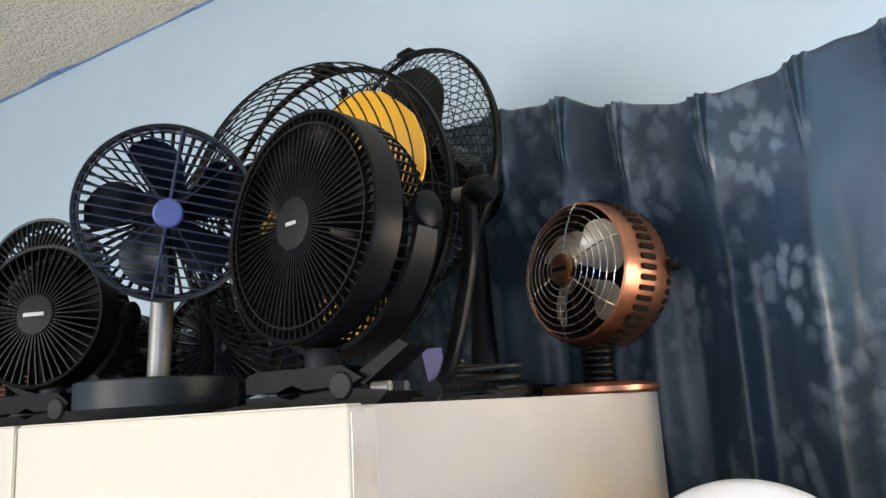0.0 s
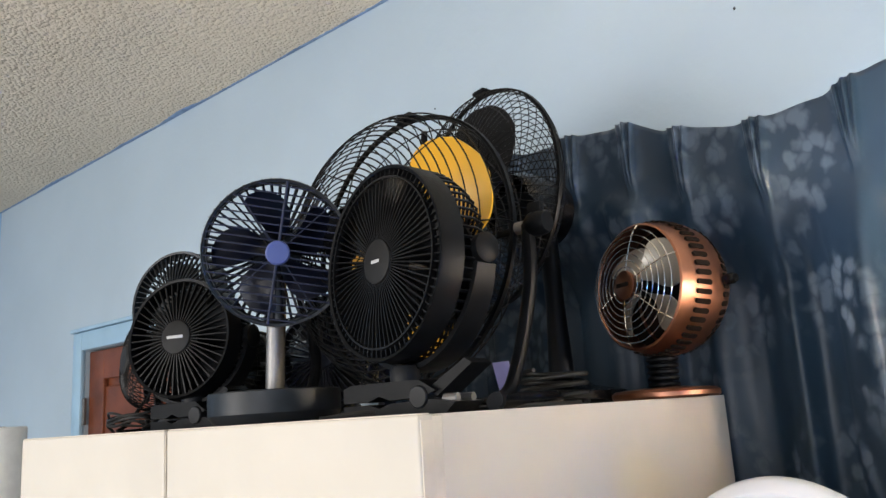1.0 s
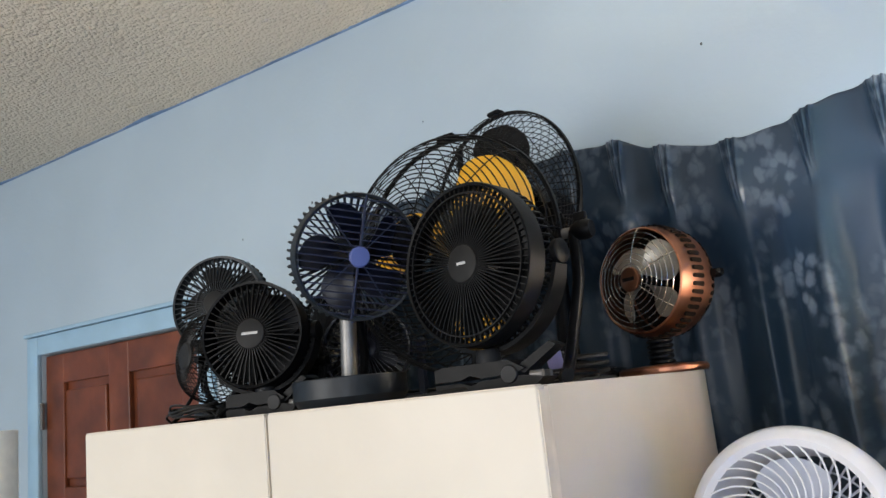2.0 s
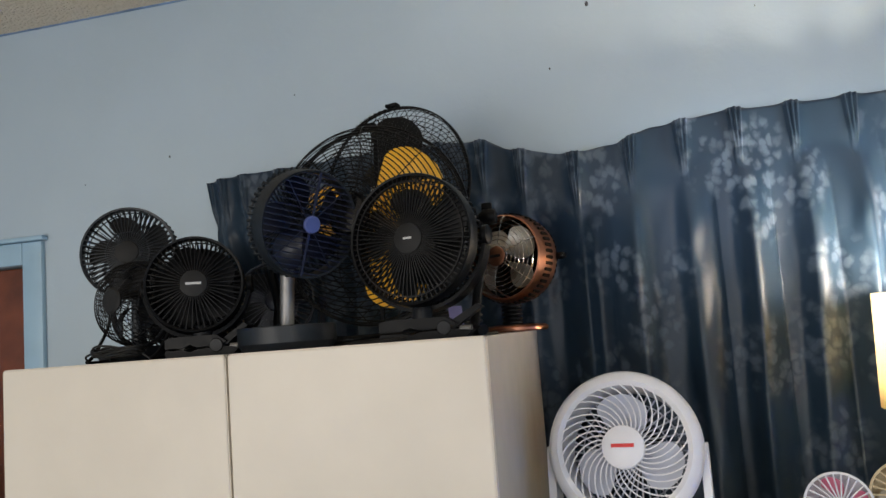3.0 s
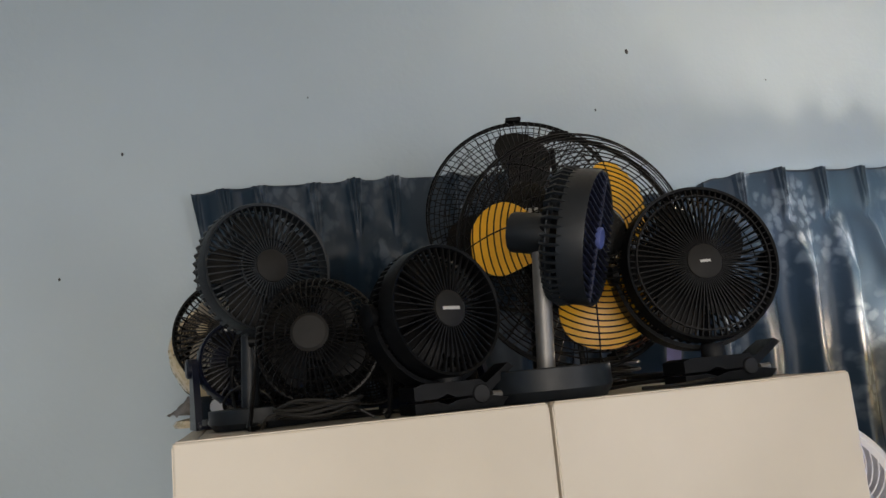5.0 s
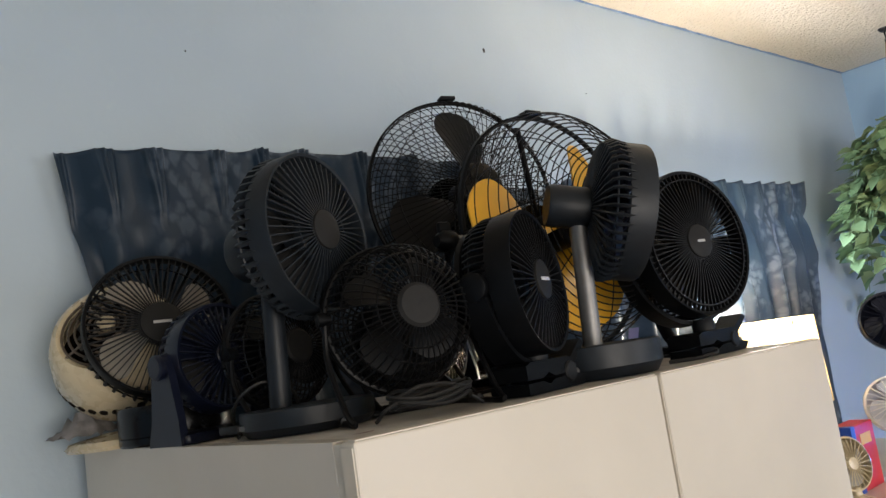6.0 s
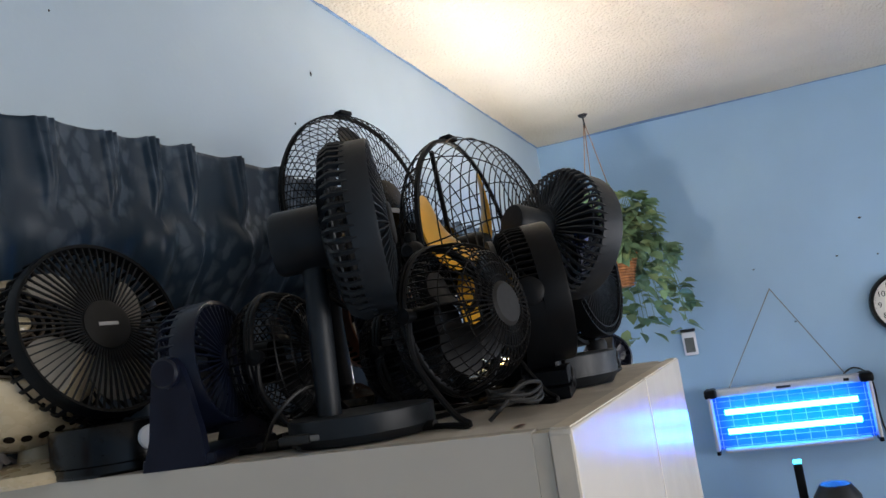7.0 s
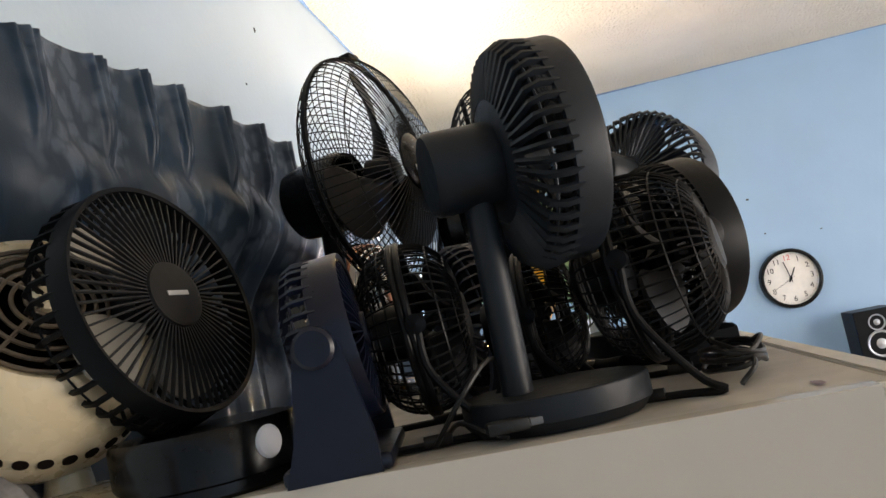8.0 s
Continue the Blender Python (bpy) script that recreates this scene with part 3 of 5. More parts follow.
off = Vector((-0.425, -0.35, 0))


def wpart(name, c, s, material, bev=0.0025, label=""):
    return part(name, Geo().box(c[0] + off.x, c[1] + off.y, c[2], *s, bev), material, wardrobe, label)


W, D = 0.85, 0.697
wpart("side_panel", (0.012, (D + 0.034) / 2, TOP / 2), (0.02, D - 0.034, TOP), MELAMINE, 0.0008)
wpart("side_panel", (W - 0.012, (D + 0.034) / 2, TOP / 2), (0.02, D - 0.034, TOP), MELAMINE, 0.0008)
wpart("top_panel", (W / 2, (D + 0.0206) / 2, TOP - 0.0105), (W - 0.0446, D - 0.0206, 0.019), TOPDUST, 0.001, "dusty off-white top board")
wpart("back_panel", (W / 2, D - 0.008, TOP / 2), (W - 0.05, 0.012, TOP - 0.06), EDGEBAND)
wpart("plinth", (W / 2, 0.06, 0.04), (W - 0.05, 0.02, 0.08), MELAMINE)
for a, b in ((0.0, W / 2 - 0.003), (W / 2 + 0.003, W)):
    d = wpart("door", ((a + b) / 2, 0.010, (TOP + 0.085) / 2), (b - a, 0.02, TOP - 0.085), MELAMINE, 0.0025, "off-white melamine door")
    part("edge_band", Geo().box((a + b) / 2 + off.x, 0.010 + off.y, TOP + 0.0006, b - a - 0.006, 0.016, 0.0012), EDGEBAND, d, "worn yellowish edge strip")
    for ex in (a - 0.0004, b + 0.0004):
        part("edge_band", Geo().box(ex + off.x, 0.010 + off.y, (TOP + 0.085) / 2, 0.0012, 0.016, TOP - 0.095), EDGEBAND, d, "worn yellowish edge strip")
    hx = b - 0.05 if a < 0.1 else a + 0.05
    part("handle", Geo().at(Matrix.Translation((off.x, off.y, 0))).tube(smooth_path([(hx, 0.0, 1.10), (hx, -0.028, 1.09), (hx, -0.03, 1.02), (hx, -0.028, 0.95), (hx, 0.0, 0.94)]), 0.005, 8), STEEL, d, "metal bar handle")
wpart("stile", (0.012, 0.027, TOP / 2), (0.0196, 0.0136, TOP - 0.004), EDGEBAND, 0.0004)
wpart("stile", (W - 0.012, 0.027, TOP / 2), (0.0196, 0.0136, TOP - 0.004), EDGEBAND, 0.0004)

stain = Geo().add([(0.011 * (1 + 0.2 * math.sin(3 * a)) * math.cos(a), 0.005 * (1 + 0.25 * math.cos(2 * a)) * math.sin(a), 0.0) for a in (2 * math.pi * i / 20 for i in range(20))] + [(0, 0, 0.0004)], [(i, (i + 1) % 20, 20) for i in range(20)])
solid("stain", stain, DOORWOOD, "small brown stain on the dusty top board", "stain", m=Matrix.Translation((0.052, 0.058, TOP + 0.0003)))

# ---- fans ----


def rel(ob, m):
    return ob.matrix_basis.inverted() @ m


def fan_head(fan, m, R, depth, spokes=64, hub_r=0.25, band=0.024, inner=0.86, style="radial", body=BLACK, hub=HUBGREY, blade=DARKBLADE, blades=5,
             ribs=44, back_r=0.42, spoke_r=0.0009, print_mat=PRINT, dome=0.004, print_w=0.5, spike=0.0, fin=0.0045, rib_r=0.0016, grille=None, spine=9):
    """A round plastic head: rim, front and rear grilles, blades, hub cap. Its front looks along -y."""
    k = rel(fan, m)
    part("rim", Geo().lathe([(R - 0.0045, 0.0), (R - 0.001, -0.001), (R, 0.002), (R, band), (R - 0.003, band + 0.001), (R - 0.004, band - 0.001), (R - 0.0055, 0.003)], 72, True), body, fan, "", 40, k)
    g = Geo()
    h = R * hub_r
    if style == "radial":
        for i in range(spokes):
            a = 2 * math.pi * i / spokes
            g.fin(a, [(h * 0.9, -dome), (R * 0.6, -dome * 0.7), (R - 0.003, 0.0015)], spoke_r * 1.5, fin)
        if inner:
            g.lathe([(R * inner - 0.001, -0.0012 - dome * 0.3), (R * inner + 0.001, -0.0012 - dome * 0.3), (R * inner + 0.001, fin * 0.8), (R * inner - 0.001, fin * 0.8)], 72, True)
    elif style == "bars":
        n = 19
        g.at(Matrix.Rotation(radians(spine), 4, "Y"))
        for i in range(1, n):
            z = -R + 2 * R * i / n
            half = math.sqrt(max(0, (R - 0.003) ** 2 - z * z))
            g.box(0, 0.0012, z, 2 * half, 0.0045, 0.0020, 0.0004)
        g.box(0, 0.0008, 0, 0.0034, 0.005, 2 * R - 0.006, 0.0006)
        for q in (40, -40):
            g.at(Matrix.Rotation(radians(spine + q), 4, "Y")).box(0, 0.0064, 0, 0.0018, 0.003, 2 * R - 0.006, 0.0004)
        g.at(Matrix())
    part("front_grille", g, grille or (GRILLE if body is BLACK else body), fan, "", 40, k)
    cap = part("hub_cap", Geo().lathe([(0.0, -dome - 0.0035), (h * 0.85, -dome - 0.0032), (h * 0.97, -dome - 0.002), (h, -dome + 0.001), (h * 0.95, -dome + 0.004), (0.0, -dome + 0.004)], 40), hub, fan, "", 30, k)
    if print_mat:
        pw = h * 2 * print_w
        part("logo_plate", Geo().box(0, -dome - 0.0037, 0, pw, 0.0006, min(pw * 0.24, 0.0042), 0.0002), print_mat, cap, "small pale printed mark")
    # rear cage: bent ribs from the rim to the back plate
    g = Geo()
    rb = R * back_r
    for i in range(ribs):
        a = 2 * math.pi * i / ribs
        c, s = math.cos(a), math.sin(a)
        pts = [(R - 0.002, band * 0.8), (R - 0.001 + spike, band + (depth - band) * 0.35), (R * 0.93 + spike, band + (depth - band) * 0.68), (R * 0.72, depth * 0.93), (rb, depth)]
        g.tube([(r * c, y, r * s) for r, y in pts], rib_r, 4, flat=1.4)
    g.ring(R * 0.96, band + (depth - band) * 0.5, 0.0012, 64, 4)
    part("rear_grille", g, body, fan, "", 40, k)
    part("back_plate", Geo().lathe([(0, depth - 0.006), (rb + 0.002, depth - 0.006), (rb + 0.003, depth), (rb * 0.9, depth + 0.003), (0, depth + 0.003)], 40), body, fan, "", 30, k)
    mid = depth * 0.48
    for i in range(blades):
        a = 2 * math.pi * i / blades + 0.3
        part("blade", Geo().blade(h * 0.6, R * 0.88, a - 0.46, a + 0.46, depth * 0.42, mid), blade, fan, "", 60, k)
    part("blade_hub", Geo().lathe([(0, mid - depth * 0.2), (h * 0.75, mid - depth * 0.18), (h * 0.85, mid + depth * 0.2), (0, mid + depth * 0.22)], 32), body, fan, "", 30, k)
    return k


def clip_body(fan, base, angle, length=0.13, width=0.052, height=0.036, material=BLACK):
    """The clamp under a clip-on fan: two jaws with a toothed gap, a hinge, a handle."""
    k = rel(fan, facing(base, angle))
    L, H = length, height
    lower = [(-L / 2, 0), (L * 0.42, 0), (L * 0.5, H * 0.3), (L * 0.3, H * 0.42), (-L * 0.06, H * 0.36), (-L * 0.16, H * 0.24), (-L * 0.26, H * 0.36), (-L / 2, H * 0.36)]
    upper = [(-L / 2, H * 0.46), (-L * 0.26, H * 0.46), (-L * 0.16, H * 0.60), (-L * 0.06, H * 0.46), (L * 0.24, H * 0.5), (L * 0.34, H * 0.66), (L * 0.2, H), (-L * 0.42, H), (-L / 2, H * 0.9)]
    part("lower_jaw", Geo().prism(lower, -width / 2, width / 2), material, fan, "", 20, k)
    part("upper_jaw", Geo().prism(upper, -width / 2, width / 2), material, fan, "", 20, k)
    g = Geo().lathe([(0, -width / 2 - 0.003), (H * 0.30, -width / 2 - 0.003), (H * 0.34, -width / 2 - 0.001), (H * 0.34, width / 2 + 0.002), (0, width / 2 + 0.002)], 24)
    part("hinge_pin", g, CHARCOAL, fan, "", 30, k @ Matrix.Translation((L * 0.2, 0, H * 0.5)))
    part("grip", Geo().prism([(L * 0.2, H * 0.62), (L * 0.32, H * 0.5), (L * 0.62, H * 1.35), (L * 0.56, H * 1.5)], -width * 0.36, width * 0.36), material, fan, "", 20, k)
    for y in (-0.014, 0.014):
        part("spring", Geo().at(Matrix.Translation((0, y, 0))).tube([(L * 0.36, 0, H * 0.42), (L * 0.47, 0, H * 0.42)], 0.005, 10), STEEL, fan, "bare metal clamp spring", 30, k)
    part("neck", Geo().turned([(0, H - 0.002), (0.017, H - 0.002), (0.017, H + 0.012), (0.014, H + 0.018), (0, H + 0.018)], 24), CHARCOAL, fan, "", 30, k @ Matrix.Translation((-L * 0.05, 0, 0)))
    return k


def yoke(fan, m, R, y, r_in, material=BLACK, a0=188, a1=352, w=0.034):
    """A curved bracket under the head, with a pivot disc at each side."""
    k = rel(fan, m)
    n = 26
    vs, fs = [], []
    for i in range(n + 1):
        a = radians(a0 + (a1 - a0) * i / n)
        ww = w * (0.75 + 0.25 * math.sin(math.pi * i / n))
        for r, yy in ((R + r_in, y - ww / 2), (R + r_in, y + ww / 2), (R + r_in + 0.006, y + ww / 2), (R + r_in + 0.006, y - ww / 2)):
            vs.append((r * math.cos(a), yy, r * math.sin(a)))
    for i in range(n):
        for s in range(4):
            c = (s + 1) % 4
            fs.append((i * 4 + s, i * 4 + c, i * 4 + 4 + c, i * 4 + 4 + s))
    fs += [(0, 1, 2, 3), (n * 4, n * 4 + 1, n * 4 + 2, n * 4 + 3)]
    part("yoke", Geo().add(vs, fs), material, fan, "", 40, k)
    for sgn in (-1, 1):
        g = Geo().at(Matrix.Translation((sgn * (R + r_in + 0.003), y, 0.0)) @ Matrix.Rotation(radians(90), 4, "Z")).lathe([(0, -0.006), (0.013, -0.006), (0.0165, -0.004), (0.0165, 0.004), (0.013, 0.006), (0, 0.006)], 28)
        part("pivot_disc", g, material, fan, "", 30, k)


def clip_fan(label, hub, angle, tilt, R, depth, base, base_angle, spokes, hub_r, inner, group="fans on the wardrobe", spoke_r=0.0009, length=0.13, mark=0.30, cover=0.55):
    fan = thing("clip_fan", pose(base[0], base[1], TOP), label, "clip fan", group)
    m = facing(hub, angle, tilt)
    fan_head(fan, m, R, depth, spokes, hub_r, band=0.030, inner=inner, spoke_r=spoke_r, blades=5, dome=0.003, print_w=mark, back_r=cover + 0.05, ribs=60, fin=0.0055)
    yoke(fan, m, R, depth * 0.62, 0.003)
    part("motor_cover", Geo().lathe([(R * cover, depth + 0.001), (R * cover * 0.95, depth + 0.010), (R * cover * 0.8, depth + 0.018), (R * cover * 0.5, depth + 0.024), (0, depth + 0.026)], 40), BLACK_GLOSS, fan, "glossy black rear cover", 40, rel(fan, m))
    clip_body(fan, (base[0], base[1], TOP), base_angle, length)
    return fan


clip_fan("black clip-on fan with many radial spokes on its clamp", (0.719, 0.092, 1.890), -100, 3, 0.112, 0.085, (0.735, 0.115), -86, 72, 0.23, 0.87, length=0.155)
clip_fan("small black clip-on fan standing on its clamp", (0.331, 0.072, 1.847), -68, 4, 0.085, 0.072, (0.335, 0.10), -80, 46, 0.28, 0.0, spoke_r=0.0009, mark=0.56, cover=0.80)


def pole_fan(name, label, rim, angle, tilt, R, depth, base, base_r, base_h, pole_r, body, pole_mat, base_mat, style, spokes, hub_r, hub, housing, bar_print, dome, inner, pole_at=None, spike=0.001, band=0.026, off=0.02, grille=None, back_r=0.55, rib_r=0.0024):
    fan = thing(name, pose(base[0], base[1], TOP), label, "table fan", "fans on the wardrobe")
    m = facing(rim, angle, tilt)
    k = fan_head(fan, m, R, depth, spokes, hub_r, band=band, style=style, body=body, hub=hub, blades=5, ribs=50, dome=dome, print_mat=bar_print, inner=inner, blade=NAVY if style == "bars" else HUBGREY, back_r=back_r, spike=spike, rib_r=rib_r, grille=grille)
    hl, hr = housing
    part("motor_housing", Geo().lathe([(hr * 0.94, depth), (hr, depth + 0.006), (hr, depth + hl - 0.004), (hr * 0.93, depth + hl), (0, depth + hl)], 40), body, fan, "", 35, k)
    axis = m.to_3x3() @ Vector((0, 1, 0))
    p = Vector(rim) + axis * (depth + off)
    foot = Vector((*(pole_at or base), TOP + base_h - 0.002))
    neck = p - Vector((0, 0, hr * 0.6))
    part("pole", Geo().tube([foot - fan.location, neck - fan.location], pole_r, 24), pole_mat, fan, "satin metal pole" if pole_mat is STEEL else "")
    part("base", Geo().turned([(0, 0), (base_r * 0.9, 0), (base_r, base_h * 0.32), (base_r, base_h * 0.96), (base_r * 0.985, base_h), (0, base_h)], 64), base_mat, fan, "", 30)
    return fan


pole_fan("desk_fan", "navy desk fan with blue hub and slatted grille on pole", (0.553, 0.078, 1.929), -37, -13, 0.0935, 0.066, (0.476, 0.128), 0.086, 0.042, 0.0125, SLATE, STEEL, SLATE, "bars", 0, 0.165, BLUEHUB, (0.058, 0.029), None, 0.003, 0, band=0.034, off=0.018, grille=NAVYBAR, spike=0.003, back_r=0.32, rib_r=0.0019)
pole_fan("desk_fan", "slate desk fan with thick motor barrel on dark pole", (0.120, 0.192, 1.932), -69, 3, 0.091, 0.056, (0.104, 0.238), 0.074, 0.027, 0.0125, SLATE, SLATE, SLATE, "radial", 54, 0.25, HUBGREY, (0.058, 0.034), None, 0.008, 0.45, (0.086, 0.264), off=0.021)

# round-base fan with pale blades
drum = thing("drum_fan", pose(0.068, 0.515, TOP), "black desk fan on a glossy drum base with pale blades", "table fan", "fans on the wardrobe")
dm = facing((0.064, 0.521, 1.877), -101, 13)
fan_head(drum, dm, 0.100, 0.062, 66, 0.29, band=0.020, inner=0.0, blade=PALEBLADE, blades=4, spike=0.002, print_w=0.42, spoke_r=0.0009, fin=0.0035, rib_r=0.002, grille=CHARCOAL)
part("base", Geo().turned([(0, 0), (0.071, 0), (0.073, 0.003), (0.073, 0.0105), (0.0722, 0.0112), (0.073, 0.012), (0.073, 0.046), (0.071, 0.050), (0, 0.050)], 72), BLACK_GLOSS, drum, "glossy black drum", 30)
part("stalk", Geo().tube([(0, 0.03, 0.048), (0.0, 0.055, 0.07), (0.012, 0.065, 0.12)], 0.012, 14), BLACK, drum)
bang = math.atan2(0.439 - 0.515, 0.033 - 0.068)
bt = Geo().at(Matrix.Rotation(bang + math.pi / 2, 4, "Z") @ Matrix.Translation((0, -0.0715, 0.032)))
part("button", bt.lathe([(0, -0.0032), (0.011, -0.0030), (0.0125, -0.0015), (0.0125, 0.002), (0, 0.002)], 28), WHITEPLASTIC, drum, "round white push button")

# navy fans on tapering brackets
def bracket_fan(label, hub, angle, tilt, R, base):
    fan = thing("bracket_fan", pose(base[0], base[1], TOP), label, "table fan", "fans on the wardrobe")
    fan_head(fan, facing(hub, angle, tilt), R, R * 0.78, 40, 0.24, band=0.026, inner=0.0, body=NAVY, hub=NAVY, blade=HUBGREY, blades=4, print_mat=None, back_r=0.6, rib_r=0.0022, ribs=36)
    q = rel(fan, facing((base[0], base[1], TOP), angle))
    ph = hub[2] - TOP - 0.006
    for s in (-1, 1):
        out = [(-0.032, 0.0), (0.036, 0.0), (0.026, ph * 0.32), (0.0165, ph + 0.002), (0.008, ph + 0.014), (-0.008, ph + 0.014), (-0.0165, ph + 0.002), (-0.03, ph * 0.32)]
        part("bracket_arm", Geo().at(Matrix.Translation((s * (R + 0.006), 0, 0)) @ Matrix.Rotation(radians(90), 4, "Z")).prism(out, -0.005, 0.005), NAVY, fan, "", 30, q)
        part("pivot_disc", Geo().at(Matrix.Translation((s * (R + 0.011), 0, ph)) @ Matrix.Rotation(radians(90), 4, "Z")).lathe([(0, -0.007), (0.0125, -0.007), (0.0150, -0.005), (0.0150, 0.005), (0.0125, 0.007), (0, 0.007)], 28), NAVY, fan, "", 30, q)
    part("foot", Geo().box(0, 0, 0.006, 2 * R + 0.016, 0.078, 0.012, 0.004), NAVY, fan, "", 30, q)


bracket_fan("small navy desk fan in a tapering plastic bracket", (0.080, 0.376, 1.818), -80, 6, 0.066, (0.078, 0.402))
bracket_fan("navy desk fan half hidden behind the clip fans", (0.375, 0.300, 1.818), -62, 4, 0.080, (0.370, 0.325))


def cage_dome(u, d, p=2.6):
    return d * math.sqrt(max(0.0, 1 - u ** p))


def spoke_points(R, h, d, sg, a, swirl=0.0, p=2.6):
    """A guard wire from the hub to the rim over the dome."""
    pts = []
    for i in range(13):
        u = (h / R) + (1 - h / R) * math.sin(math.pi / 2 * i / 12)
        q = a + swirl * sg * (1 - u)
        pts.append((R * u * math.cos(q), sg * cage_dome(u, d, p), R * u * math.sin(q)))
    return pts


def wire_cage(g_front, g_rear, R, df, dr, hub, front_rings, front_spokes, rear_rings, rear_spokes, w, p=2.6):
    """Two domed wire guards that meet at the rim. df, dr: how far they bulge to the front and the rear."""
    for g, rings, spokes, d, sg, h in ((g_front, front_rings, front_spokes, df, -1, hub), (g_rear, rear_rings, rear_spokes, dr, 1, hub * 1.1)):
        for i in range(rings):
            u = (h / R) + (1 - h / R) * (i + 0.5) / rings
            g.ring(R * u, sg * cage_dome(u, d, p), w, 64, 4)
        for i in range(spokes):
            g.tube(spoke_points(R, h, d, sg, 2 * math.pi * i / spokes, 0.0, p), w, 4)


def wire_guard(name, label, fan, k, R, d, sg, h, rings, spokes, w, swirl=0.0):
    """One guard of a large fan: an edge ring, with each ring and each spoke a wire of its own."""
    guard = part(name, Geo().ring(R - 0.0035, sg * 0.002, w * 1.3, 72, 5), WIRE, fan, label, 40, k)
    for i in range(rings):
        u = (h / R) + (1 - h / R) * (i + 0.5) / rings
        part("ring_wire", Geo().ring(R * u, sg * cage_dome(u, d), w, 64, 4), WIRE, guard, "", 40)
    me = Geo().tube(spoke_points(R, h, d, sg, 0.0, swirl), w, 4).mesh("spoke_wire", WIRE, 40)
    for i in range(spokes):
        ob = new("spoke_wire", me)
        ob.parent = guard
        ob.matrix_basis = Matrix.Rotation(2 * math.pi * i / spokes, 4, "Y")


# wire-frame fan with a coiled cable and a bent-rod stand
def rod_fan(label, hub, angle, tilt, R, base, spread, df=0.042, group="fans on the wardrobe"):
    fan = thing("wire_stand_fan", pose(base[0], base[1], TOP), label, "table fan", group)
    m = facing(hub, angle, tilt) @ Matrix.Translation((0, df, 0))
    k = rel(fan, m)
    gf, gr = Geo(), Geo()
    wire_cage(gf, gr, R, df, 0.044, R * 0.29, 4, 50, 9, 40, 0.0010, 4.0)
    gf.ring(R, 0, 0.0034, 56, 8)
    gr.ring(R, 0.005, 0.0034, 56, 8)
    part("front_grille", gf, WIRE, fan, "", 40, k)
    part("rear_grille", gr, WIRE, fan, "", 40, k)
    part("hub_cap", Geo().lathe([(0, -df - 0.004), (R * 0.25, -df - 0.003), (R * 0.30, -df), (R * 0.29, -df + 0.004), (0, -df + 0.004)], 32), HUBGREY, fan, "", 30, k)
    part("motor", Geo().lathe([(0, 0.006), (0.024, 0.008), (0.024, 0.040), (0.027, 0.046), (0.026, 0.052), (0, 0.054)], 28), BLACK, fan, "", 30, k)
    for i in range(4):
        a = math.pi * i / 2 + 0.7
        part("blade", Geo().blade(0.014, R * 0.84, a - 0.5, a + 0.5, 0.03, -0.02), DARKBLADE, fan, "", 60, k)
    # stand: a bent rod loop on the board that rises to pivots at both sides
    q = rel(fan, facing((base[0], base[1], TOP), angle))
    rr = 0.0032
    ph = hub[2] - TOP
    for s in (-1, 1):
        path = smooth_path([(s * (R + 0.004), 0.0, ph), (s * (R + 0.007), -0.004, ph * 0.6), (s * (R + 0.006), -spread * 0.7, 0.016), (s * (R + 0.004), -spread, rr), (s * R, -spread * 0.4, rr), (s * R * 0.98, spread * 0.8, rr), (s * R * 0.8, spread, rr), (0, spread, rr)], 6)
        part("stand_rod", Geo().tube(path, rr, 8), WIRE, fan, "bent black rod", 40, q)
        part("rubber_foot", Geo().tube([(s * (R - 0.001), -spread * 0.2, 0.0052), (s * (R - 0.001), 0.012, 0.0052)], 0.005, 10), CABLE, fan, "", 40, q)
        part("pivot_knob", Geo().at(Matrix.Translation((s * (R + 0.006), 0, ph)) @ Matrix.Rotation(radians(90), 4, "Z")).lathe([(0, -0.008), (0.007, -0.008), (0.008, 0.006), (0, 0.008)], 16), BLACK, fan, "", 40, q)
    return fan


rod_fan("black wire-cage fan on a bent rod stand beside coiled cable", (0.157, 0.085, 1.832), -105, 6, 0.080, (0.176, 0.146), 0.055, 0.068)
rod_fan("black wire-cage fan half hidden among the other fans", (0.140, 0.300, 1.815), -82, 4, 0.072, (0.140, 0.338), 0.05)
rod_fan("small black wire-cage fan wedged between its neighbours", (0.252, 0.205, 1.803), -94, 5, 0.064, (0.255, 0.248), 0.045)

# ---- large fan with yellow blades ----
big = thing("yellow_blade_fan", pose(0.602, 0.27, TOP), "large black wire-cage fan with yellow blades", "floor fan", "fans on the wardrobe")
bm_ = facing((0.602, 0.262, 1.944), -93, 4)
bk = rel(big, bm_)
BR_ = 0.192
wire_guard("front_guard", "concentric black wire guard", big, bk, BR_, 0.122, -1, 0.036, 19, 8, 0.00115, 0.5)
wire_guard("rear_guard", "swirling black wire guard", big, bk, BR_, 0.075, 1, 0.0396, 7, 44, 0.00115, 0.5)
part("rim", Geo().lathe([(BR_ - 0.002, -0.003), (BR_ + 0.0015, -0.0028), (BR_ + 0.002, 0.003), (BR_ - 0.002, 0.0032), (BR_ - 0.003, 0.0)], 80, True), BLACK, big, "", 40, bk)
part("hub_cap", Geo().lathe([(0, -0.121), (0.034, -0.119), (0.040, -0.113), (0.038, -0.108), (0, -0.108)], 40), BLACK_GLOSS, big, "", 30, bk)
for i, a in enumerate((33, 158, 282)):
    a = radians(a)
    part("blade", Geo().blade(0.02, BR_ * 0.88, a - 0.60, a + 0.60, 0.075, 0.0, 0.0015, 26, 14, 0.25), YELLOW, big, "glossy yellow plastic blade", 60, bk)
